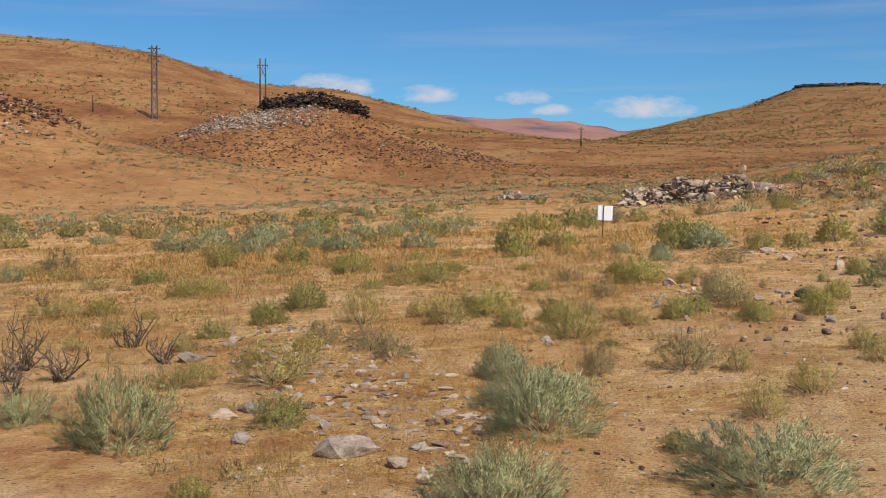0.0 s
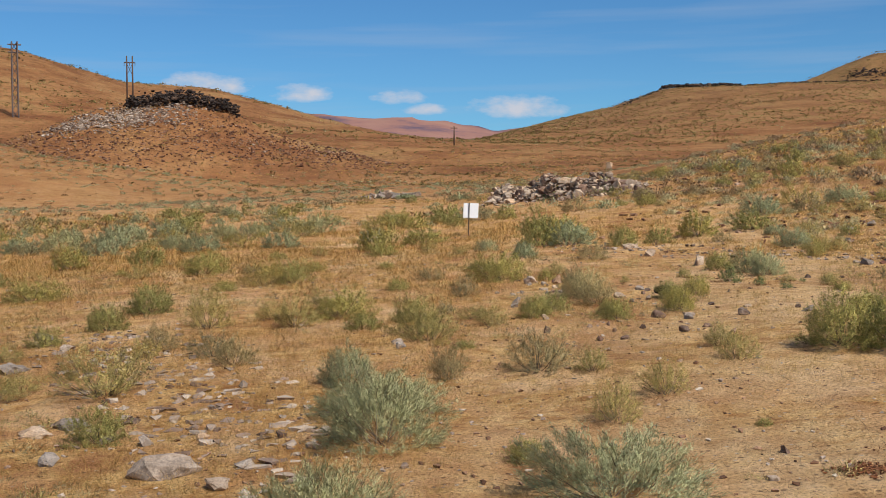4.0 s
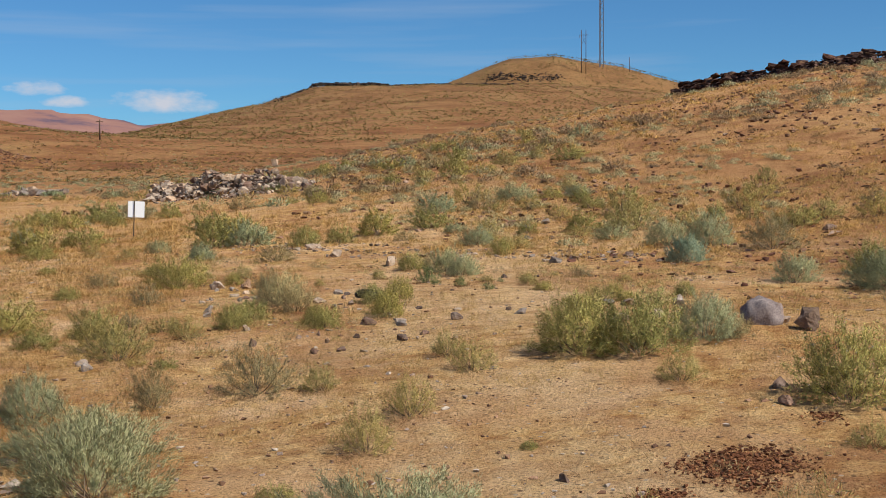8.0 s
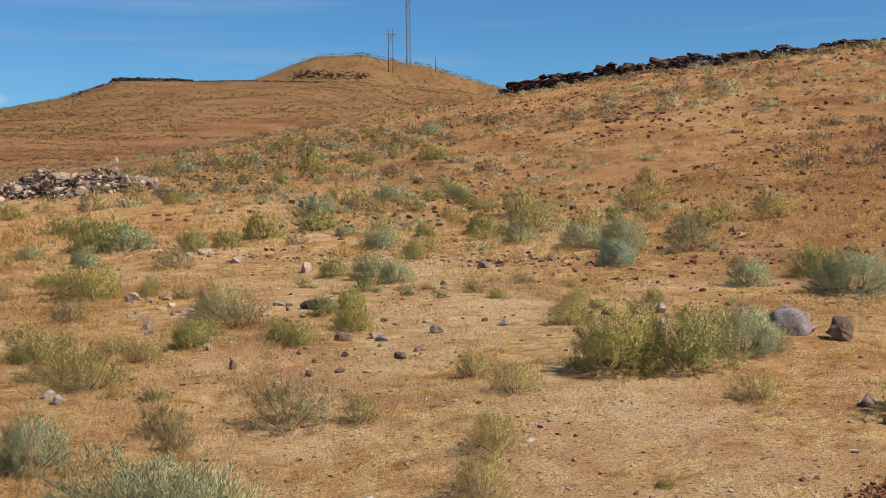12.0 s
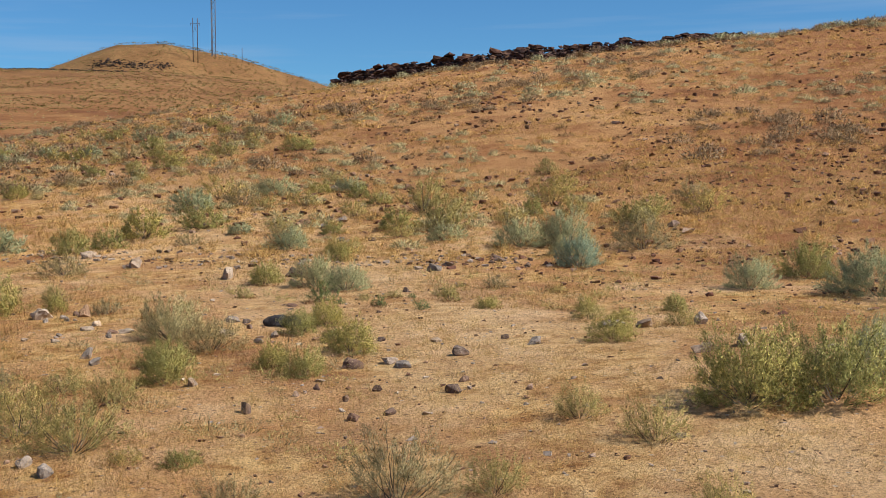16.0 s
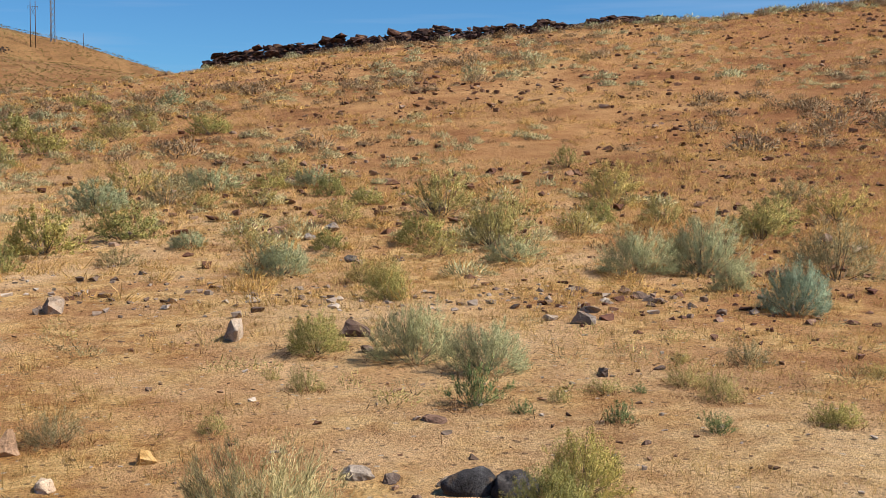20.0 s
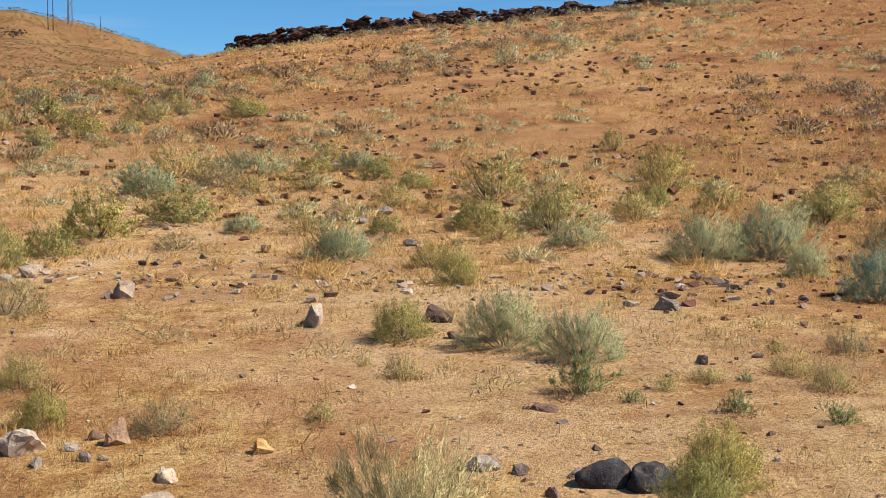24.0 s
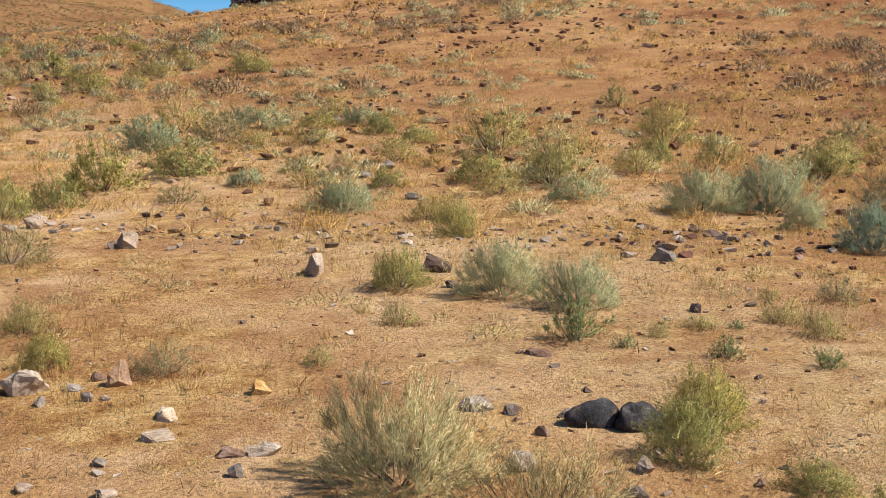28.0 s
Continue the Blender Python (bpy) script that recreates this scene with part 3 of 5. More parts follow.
# ---- shrubs: one pattern plant of each sort, 1 m wide and 0.6 m high ----
def shrub_pattern(name, seed, mat, leaves, stems, long, wide, tilt, loose, bare, label, category, group=""):
    """Stems spring from one root, bend outward and up and branch into sprays, which carry the leaves.
    tilt: how far the outermost stems lean; loose: how much leaves and sprays stray; bare: the leafless share of a stem."""
    rng = np.random.default_rng(seed)
    turn = rng.uniform(0, 2 * np.pi, stems)
    lean = math.radians(tilt) * rng.uniform(0.02, 1, stems) ** 0.6
    # an uneven crown: a few lobes and gaps
    a, b, c = rng.uniform(0, 6.28, 3)
    lobe = 1 + 0.13 * np.sin(2 * turn + a) + 0.10 * np.sin(3 * turn + b + 2 * lean) + 0.07 * np.sin(5 * turn + c)
    reach = lobe * (1.04 - 0.34 * rng.uniform(0, 1, stems) ** 2.2)
    flat = np.stack([np.cos(turn), np.sin(turn)], 1)
    tip = np.concatenate([flat * (np.sin(lean) * 0.54 * reach)[:, None], (0.03 + 0.50 * np.maximum(np.cos(lean), 0.02) ** 0.8 * reach)[:, None]], 1)
    root = np.concatenate([rng.normal(0, 0.035, (stems, 2)), np.full((stems, 1), -0.04)], 1)
    knee = root + (tip - root) * np.array([0.58, 0.58, 0.42]) + rng.normal(0, 0.03, (stems, 3))

    def along_stem(k, u):
        u = u[:, None]
        return root[k] * (1 - u) ** 2 + 2 * knee[k] * u * (1 - u) + tip[k] * u * u, 2 * (knee[k] - root[k]) * (1 - u) + 2 * (tip[k] - knee[k]) * u

    per = 4
    sprays = stems * per
    k = np.repeat(np.arange(stems), per)
    at, way = along_stem(k, bare + (0.98 - bare) * rng.uniform(0, 1, sprays) ** 0.5)
    way = way / np.linalg.norm(way, axis=1)[:, None] + rng.normal(0, loose, (sprays, 3)) + np.array([0, 0, 0.35])
    way /= np.linalg.norm(way, axis=1)[:, None]
    size = rng.uniform(0.05, 0.13, sprays)
    pick = rng.integers(0, sprays, leaves)
    u = rng.uniform(0, 1, leaves)
    foot = at[pick] + way[pick] * (size[pick] * u)[:, None] + rng.normal(0, 0.013, (leaves, 3))
    foot[:, 2] = np.maximum(foot[:, 2], 0.012)
    go = way[pick] + rng.normal(0, 0.3 + loose * 0.6, (leaves, 3))
    v, f = blades(rng, foot, go, long * rng.uniform(0.6, 1.35, leaves), wide * rng.uniform(0.7, 1.3, leaves))
    plant = thing(name, label, category, group)
    out = (foot + np.array([0, 0, -0.10])) * np.array([1.7, 1.7, 1.5]) + way[pick] * 0.35 + rng.normal(size=(leaves, 3)) * 0.28
    out /= np.linalg.norm(out, axis=1)[:, None]
    part("foliage", soften(from_arrays("foliage", v, f, mat), np.repeat(out, 3, 0)), plant)
    pieces = []
    for i in range(min(stems, 22)):
        path = along_stem(np.full(4, i), np.array([0, 0.35, 0.7, 0.97]))[0]
        pieces.append(tube(path, [0.009, 0.005, 0.0022, 0.0008], 3))
    for i in range(0, min(sprays, 136), 3):
        pieces.append(tube([at[i], at[i] + way[i] * size[i] * 0.5, at[i] + way[i] * size[i]], [0.0032, 0.0022, 0.001], 3))
    part("woody_base", from_arrays("woody_base", *joined(pieces), TWIG), plant, "brown woody stems")["kind"] = "stuff"
    return plant


def dead_pattern(seed):
    rng = np.random.default_rng(seed)
    plant = thing("dead_bush", "leafless grey dead brush on dry grass", "dead bush", "dead brush")
    pieces = []
    for k in range(18):
        a = rng.uniform(0, 2 * np.pi)
        r = rng.uniform(0.15, 0.5)
        tip = np.array([math.cos(a) * r, math.sin(a) * r, rng.uniform(0.05, 0.58)])
        start = np.array([rng.normal() * 0.06, rng.normal() * 0.06, -0.05])
        knee = start + (tip - start) * rng.uniform(0.4, 0.6) + rng.normal(size=3) * 0.07
        pieces.append(tube([start, knee, tip], [0.016, 0.011, 0.003], 4))
        for q in range(4):
            t2 = knee + (tip - knee) * rng.uniform(0, 0.8)
            e2 = t2 + rng.normal(size=3) * 0.1 + np.array([0, 0, 0.07])
            pieces.append(tube([t2, (t2 + e2) / 2 + rng.normal(size=3) * 0.02, e2], [0.007, 0.005, 0.002], 3))
    part("dead_wood", from_arrays("dead_wood", *joined(pieces), GREYWOOD), plant)
    return plant


SHRUBS = {}


def sort_of_shrub(key, *args, count=3, **kw):
    name, seed, mat, leaves, stems, long, wide, tilt, loose, bare, label, category = args
    SHRUBS[key] = [shrub_pattern(name, seed + i, mat, leaves, stems + i * 6, long, wide, tilt, loose, bare, label, category, **kw) for i in range(count)]
    SHRUBS[key + "_far"] = [shrub_pattern(name, seed + 40 + i, mat, int(leaves / 2.6), stems // 2, long * 1.15, wide * 2.1, tilt, loose, bare, label, category, **kw) for i in range(3)]
    SHRUBS[key + "_dim"] = [shrub_pattern(name, seed + 80 + i, mat, leaves // 8, stems // 4, long * 1.4, wide * 4.6, tilt, loose, bare * 0.6, label, category, **kw) for i in range(2)]


sort_of_shrub("sage", "sagebrush", 11, SAGE, 26000, 300, 0.034, 0.0040, 96, 0.13, 0.45, "grey-green sagebrush with fine upright leaves on dry soil", "sagebrush", group="sagebrush")
sort_of_shrub("teal", "sagebrush", 21, TEAL, 22000, 280, 0.038, 0.0048, 96, 0.12, 0.45, "dense blue-green domed sagebrush on dry soil", "sagebrush", group="blue sagebrush")
sort_of_shrub("green", "green_bush", 31, GREEN, 20000, 200, 0.019, 0.0084, 96, 0.42, 0.32, "leafy yellow-green bush with dark stems", "bush", group="green bushes")
sort_of_shrub("rabbit", "rabbitbrush", 41, OLIVE, 10000, 130, 0.030, 0.0050, 88, 0.36, 0.30, "sparse olive rabbitbrush among dry grass", "bush", group="rabbitbrush")
sort_of_shrub("dry", "dry_bush", 51, GREYLEAF, 9500, 130, 0.042, 0.0042, 92, 0.28, 0.30, "half-dead grey-brown bush with bare twigs", "dry bush", group="dry bushes")
sort_of_shrub("olive", "greasewood", 61, KHAKI, 21000, 260, 0.046, 0.0038, 94, 0.18, 0.34, "spreading khaki-grey brush with fine twigs", "bush", group="khaki brush")
sort_of_shrub("weed", "weed", 71, WEEDLEAF, 2600, 50, 0.06, 0.010, 84, 0.30, 0.1, "low dark green weed on bare soil", "weed", group="weeds")
SHRUBS["dead"] = [dead_pattern(81), dead_pattern(82), dead_pattern(83)]
PATTERNS = [p for some in SHRUBS.values() for p in some]


def plant(key, x, y, w, h, turn=None, sink=0.0):
    kinds = SHRUBS[key]
    k = kinds[int((abs(x) * 7.3 + abs(y) * 3.1)) % len(kinds)]
    turn = (x * 97 + y * 57) % 360 if turn is None else turn
    w, h = 1.0 * w, 1.02 * min(h, 0.72 * w)
    m = pose(x, y, ground_z(x, y) - 0.02 - sink, 0, 0, turn) @ Matrix.Diagonal((w, w, h / 0.56, 1))
    return copy_thing(k, m)


def level(key, x, y):
    away = min(math.hypot(x, y - 4), math.hypot(x + 2, y - 12), math.hypot(x - 1, y - 22))
    return key if away < 21 or key == "dead" else key + ("_far" if away < 50 else "_dim")


SAGEBRUSH_A = [(5.95, 9.96, 0.59, 0.34), (0.17, 11.07, 1.28, 0.61), (2.80, 11.52, 1.50, 0.65), (0.77, 14.18, 1.33, 0.73), (-4.45, 14.50, 1.27, 0.91), (0.77, 15.85, 1.58, 0.54), (-6.25, 15.91, 0.81, 0.46), (9.38, 17.35, 0.95, 0.62), (0.35, 18.30, 0.76, 0.64), (16.61, 21.61, 1.72, 0.83), (15.9, 23.9, 0.85, 0.60), (10.50, 29.44, 0.77, 0.51), (17.49, 30.45, 0.61, 0.52), (10.45, 30.47, 0.85, 0.70), (18.97, 31.82, 1.30, 0.89), (18.16, 32.66, 1.16, 0.72), (17.72, 35.08, 1.04, 0.43), (14.18, 37.50, 0.98, 0.59), (-16.40, 40.58, 0.98, 0.59), (7.91, 42.52, 1.70, 0.85), (-10.09, 51.10, 1.47, 0.74), (-14.65, 55.26, 1.59, 0.74), (-12.85, 55.58, 2.19, 0.96), (-1.45, 60.59, 1.65, 0.96)]
SAGEBRUSH_B = [(-11.45, 62.58, 2.10, 0.90), (-20.58, 63.66, 1.29, 0.55), (-9.39, 64.15, 1.71, 0.91), (-3.44, 66.57, 2.11, 0.75)]
SAGEBRUSH = SAGEBRUSH_A + SAGEBRUSH_B
TEAL_SAGE = [(16.34, 28.77, 0.93, 0.79)]
GREEN_BUSH_A = [(-2.90, 11.67, 0.42, 0.25), (2.23, 13.18, 0.40, 0.26), (9.02, 13.84, 1.21, 0.96), (5.02, 13.90, 0.20, 0.10), (8.25, 17.28, 1.24, 0.95), (7.58, 17.83, 1.18, 0.96), (9.71, 21.75, 0.72, 0.36), (11.23, 22.91, 0.41, 0.21), (12.59, 22.97, 0.44, 0.30), (5.37, 23.10, 0.55, 0.45), (5.43, 23.97, 0.48, 0.46), (18.00, 24.03, 1.05, 0.77), (6.84, 24.12, 0.70, 0.58), (11.68, 24.14, 0.37, 0.26), (4.00, 24.21, 0.68, 0.47), (1.62, 24.64, 0.79, 0.52), (7.12, 24.97, 0.43, 0.21), (4.50, 25.26, 0.72, 0.41), (10.82, 25.65, 0.39, 0.23), (-4.63, 25.66, 0.81, 0.59), (0.15, 25.70, 1.25, 0.63), (7.10, 25.92, 0.56, 0.50), (7.78, 26.18, 0.62, 0.46)]
GREEN_BUSH_B = [(-4.27, 28.60, 1.10, 0.71), (-9.34, 28.86, 0.84, 0.45), (5.33, 31.24, 0.45, 0.55), (9.97, 31.63, 0.68, 0.54), (4.17, 31.79, 1.35, 0.80), (22.95, 32.74, 1.02, 0.57), (-8.00, 32.87, 1.58, 0.57), (13.57, 34.15, 0.68, 0.60), (-1.34, 34.48, 0.99, 0.74), (22.27, 36.46, 0.74, 0.61), (-10.56, 37.44, 1.12, 0.47), (-4.21, 38.48, 1.36, 0.71), (9.46, 40.64, 0.99, 0.87), (10.94, 41.62, 0.96, 0.62), (6.99, 42.98, 1.43, 1.12), (-6.84, 43.07, 1.24, 1.07), (12.80, 43.19, 1.55, 0.93), (14.71, 43.33, 1.37, 0.76), (-9.52, 43.46, 1.29, 0.88), (21.38, 44.32, 0.87, 0.58), (8.29, 45.59, 1.71, 0.96), (1.33, 45.91, 1.47, 1.05), (3.13, 47.69, 1.81, 0.68), (8.45, 51.60, 1.93, 0.75)]
GREEN_BUSH_C = [(-25.25, 62.92, 1.82, 0.85), (5.25, 65.98, 2.19, 0.94), (-9.04, 67.07, 2.25, 1.28), (-25.25, 72.63, 2.10, 0.87)]
GREEN_BUSH = GREEN_BUSH_A + GREEN_BUSH_B + GREEN_BUSH_C
RABBITBRUSH_A = [(7.99, 12.31, 0.44, 0.28), (3.51, 14.66, 0.66, 0.97), (7.90, 15.63, 0.62, 0.36), (4.39, 15.77, 0.64, 0.61), (3.85, 17.74, 0.52, 0.39), (5.97, 17.79, 0.63, 0.43), (-3.13, 18.10, 1.44, 0.78), (6.07, 18.89, 0.54, 0.46), (1.77, 21.73, 0.99, 0.61), (11.26, 21.76, 0.46, 0.33), (1.62, 22.92, 1.12, 0.61), (10.99, 23.40, 0.63, 0.28), (3.03, 23.58, 0.60, 0.39), (-0.72, 24.60, 0.97, 0.65), (2.83, 24.69, 0.76, 0.29), (-2.60, 25.77, 1.11, 1.11), (13.13, 26.26, 0.35, 0.19), (11.03, 26.93, 0.41, 0.33), (11.32, 27.48, 0.42, 0.23), (10.48, 27.90, 0.35, 0.17), (9.85, 27.97, 0.22, 0.24), (12.33, 28.18, 0.20, 0.26), (-10.38, 29.01, 1.01, 0.56), (6.99, 29.54, 0.29, 0.20)]
RABBITBRUSH_B = [(8.67, 30.30, 0.37, 0.27), (8.80, 31.00, 0.18, 0.12), (25.61, 32.55, 1.49, 0.75), (5.83, 32.58, 0.51, 0.42), (22.45, 32.62, 1.22, 0.67), (24.11, 33.29, 1.31, 0.65), (-2.14, 34.12, 1.14, 0.73), (22.70, 35.15, 0.90, 0.78), (14.78, 35.39, 0.76, 0.43), (14.50, 35.65, 0.66, 0.52), (18.58, 36.25, 1.26, 1.37), (17.35, 36.70, 1.12, 0.34), (19.61, 37.04, 1.34, 1.22), (23.88, 37.23, 1.31, 0.98), (25.45, 38.27, 1.33, 0.84), (20.62, 39.67, 1.78, 1.08), (18.84, 41.03, 1.01, 0.57), (28.28, 41.85, 0.96, 0.64), (19.41, 44.65, 1.12, 0.56), (18.33, 45.62, 1.00, 0.44), (22.54, 47.44, 0.96, 0.64), (18.68, 49.29, 1.68, 0.89)]
RABBITBRUSH = RABBITBRUSH_A + RABBITBRUSH_B
DRY_BUSH = [(9.68, 17.15, 0.62, 0.36), (1.81, 18.10, 0.48, 0.52), (3.13, 18.18, 0.97, 0.58), (1.86, 18.76, 0.57, 0.51), (-1.49, 20.40, 0.79, 0.44), (-3.06, 22.70, 0.68, 0.57), (5.51, 25.80, 0.98, 0.55), (12.69, 27.54, 0.45, 0.28), (2.95, 28.26, 0.63, 0.58), (19.66, 29.76, 1.74, 0.94), (5.88, 30.29, 0.50, 0.28), (27.01, 34.17, 1.18, 0.53), (7.56, 36.43, 1.21, 0.52), (-16.43, 45.63, 1.54, 0.92), (52.38, 58.87, 0.98, 0.65)]
OLIVE_BUSH = [(5.44, 26.90, 0.95, 0.65)]
DEAD_BUSH = [(-6.9, 19.3, 1.3, 0.6), (-7.9, 19.4, 1.2, 0.6), (-5.6, 20.6, 0.9, 0.5), (-7.32, 18.19, 0.71, 0.62), (-8.08, 20.71, 1.30, 1.10), (-6.80, 22.91, 1.00, 0.66), (-11.91, 31.76, 0.61, 0.80)]
WEED = [(9.79, 26.25, 0.30, 0.21), (9.50, 27.03, 0.31, 0.21), (10.72, 27.65, 0.17, 0.14), (9.26, 27.94, 0.22, 0.15), (9.28, 28.52, 0.59, 0.43)]
GREY_ROCK_A = [(4.32, 11.69, 0.15, 0.06), (-1.57, 13.41, 0.74, 0.29), (-0.70, 13.51, 0.29, 0.10), (-2.95, 14.40, 0.31, 0.15), (-1.97, 14.93, 0.22, 0.16), (-2.51, 15.33, 0.30, 0.09), (-3.15, 16.16, 0.47, 0.16), (-1.16, 18.32, 0.19, 0.13), (10.93, 17.62, 0.20, 0.15), (-5.13, 20.85, 0.70, 0.22), (1.22, 21.10, 0.28, 0.13), (1.18, 21.54, 0.23, 0.12), (11.66, 21.72, 0.30, 0.22), (10.85, 22.11, 0.27, 0.19), (8.83, 22.43, 0.29, 0.14), (10.60, 22.59, 0.45, 0.12), (6.61, 22.67, 0.26, 0.12), (-4.83, 23.06, 0.44, 0.13), (6.75, 23.10, 0.28, 0.14), (4.12, 23.70, 0.20, 0.14), (-5.56, 24.55, 0.71, 0.17), (6.30, 25.74, 0.18, 0.10)]
GREY_ROCK_B = [(6.69, 25.96, 0.17, 0.12), (3.83, 26.01, 0.20, 0.14), (3.93, 26.55, 0.23, 0.21), (7.23, 27.02, 0.16, 0.06), (6.87, 27.60, 0.25, 0.13), (4.80, 27.73, 0.15, 0.11), (4.04, 28.02, 0.16, 0.08), (4.35, 28.60, 0.16, 0.07), (5.05, 30.03, 0.12, 0.09), (4.75, 30.21, 0.14, 0.09), (13.40, 30.27, 0.42, 0.20), (5.13, 30.38, 0.15, 0.08), (14.25, 30.80, 0.40, 0.11), (16.00, 37.60, 0.32, 0.13), (17.17, 40.13, 0.42, 0.16), (18.00, 40.41, 0.48, 0.22)]
GREY_ROCK = GREY_ROCK_A + GREY_ROCK_B
PALE_ROCK = [(10.05, 19.75, 0.30, 0.22), (9.45, 19.9, 0.30, 0.20), (-0.91, 12.77, 0.37, 0.14), (0.01, 14.13, 0.24, 0.09), (-1.34, 15.08, 0.15, 0.10), (-3.47, 15.84, 0.46, 0.17), (-2.17, 16.76, 0.13, 0.08), (8.13, 23.78, 0.21, 0.07), (6.18, 26.56, 0.28, 0.15), (5.19, 27.95, 0.23, 0.12), (3.74, 28.46, 0.14, 0.07), (4.89, 28.77, 0.24, 0.09), (5.21, 29.17, 0.28, 0.10), (5.17, 29.96, 0.09, 0.06), (4.86, 30.61, 0.42, 0.25), (13.36, 30.81, 0.22, 0.10), (9.89, 33.07, 0.41, 0.34), (9.38, 36.59, 0.45, 0.35), (9.25, 39.13, 0.45, 0.24), (9.54, 39.59, 0.42, 0.20)]
DARK_ROCK = [(4.82, 12.71, 0.13, 0.09), (5.01, 20.80, 0.18, 0.11), (6.07, 20.96, 0.22, 0.17), (5.02, 21.65, 0.10, 0.09), (3.85, 21.95, 0.20, 0.15), (4.69, 22.21, 0.12, 0.07), (7.69, 22.72, 0.29, 0.19), (8.90, 23.12, 0.15, 0.10), (7.60, 24.44, 0.17, 0.08), (8.62, 26.49, 0.07, 0.04), (7.01, 27.35, 0.14, 0.08), (11.85, 28.15, 0.16, 0.07), (11.11, 28.35, 0.21, 0.15), (15.35, 29.40, 0.20, 0.09), (10.34, 31.14, 0.21, 0.10), (16.03, 31.15, 0.25, 0.13), (16.52, 36.87, 0.27, 0.15)]
RED_ROCK = [(8.26, 14.03, 0.23, 0.13), (8.66, 14.70, 0.30, 0.18), (6.75, 20.33, 0.13, 0.09), (4.61, 20.94, 0.18, 0.12), (6.60, 21.40, 0.21, 0.11), (5.55, 21.77, 0.15, 0.09), (5.06, 22.30, 0.14, 0.09), (6.21, 23.20, 0.33, 0.19), (6.99, 25.28, 0.12, 0.06), (9.09, 26.50, 0.11, 0.06), (6.80, 26.88, 0.13, 0.09), (5.01, 28.07, 0.23, 0.10), (8.54, 28.35, 0.31, 0.08), (5.40, 30.51, 0.16, 0.11), (22.95, 31.58, 0.55, 0.26), (16.42, 31.74, 0.26, 0.12), (10.93, 31.94, 0.53, 0.30), (17.02, 41.03, 0.50, 0.26)]
ROUND_BOULDER = [(10.62, 17.72, 0.58, 0.42)]
ANGULAR_BOULDER = [(10.93, 17.08, 0.44, 0.42), (5.46, 30.24, 0.23, 0.23)]
BLACK_BOULDER = [(7.40, 26.50, 0.33, 0.20), (7.25, 26.77, 0.37, 0.21)]
YELLOW_ROCK = [(6.08, 29.21, 0.25, 0.14)]


TABLES = (("sage", SAGEBRUSH), ("teal", TEAL_SAGE), ("green", GREEN_BUSH), ("rabbit", RABBITBRUSH), ("dry", DRY_BUSH), ("olive", OLIVE_BUSH), ("weed", WEED), ("dead", DEAD_BUSH))
TAKEN = []
for key, rows in TABLES:
    for x, y, w, h in rows:
        plant(level(key, x, y), x, y, w, h)
        TAKEN.append((x, y, w))

# more of the same between and beyond them, in the brushy belts
rng = np.random.default_rng(7)
made = 0
for _ in range(9000):
    if made >= 290:
        break
    a, r = rng.uniform(-0.5, 0.95), rng.uniform(30, 100)
    x, y = math.sin(a) * r, 8 + math.cos(a) * r
    # the rising flank in the east bears low brush only
    if x > 0.42 * y + 6:
        continue
    # the bare wash stays open
    if abs(x - (4 + (y - 10) * 0.22)) < 3.2 and y < 40:
        continue
    if (x < 3 and y < 42) or float(vnoise(x, y, 9, 21)) < 0.42 or any((x - p) ** 2 + (y - q) ** 2 < (0.7 * (w + 0.6)) ** 2 for p, q, w in TAKEN):
        continue
    key = ("sage", "green", "rabbit", "sage", "rabbit", "dry")[int(rng.integers(0, 6))] if x < 4 else ("sage", "green", "rabbit", "green", "rabbit", "dry")[int(rng.integers(0, 6))]
    w = rng.uniform(0.6, 1.7 if y > 45 else 1.2)
    plant(level(key, x, y), x, y, w, w * rng.uniform(0.42, 0.62), rng.uniform(0, 360))
    TAKEN.append((x, y, w))
    made += 1
made = 0
for _ in range(3000):
    if made >= 42:
        break
    y = rng.uniform(15, 44)
    x = rng.uniform(-0.42 * y - 2, 0.13 * y + 0.5)
    if float(vnoise(x, y, 5, 23)) < 0.44 or any((x - p) ** 2 + (y - q) ** 2 < (0.6 * (w + 0.5)) ** 2 for p, q, w in TAKEN):
        continue
    w = rng.uniform(0.35, 0.95)
    plant(level(("rabbit", "green", "rabbit", "dry", "rabbit")[int(rng.integers(0, 5))], x, y), x, y, w, w * rng.uniform(0.45, 0.65), rng.uniform(0, 360))
    TAKEN.append((x, y, w))
    made += 1
for p in PATTERNS:
    for o in (*p.children_recursive, p):
        bpy.data.objects.remove(o)


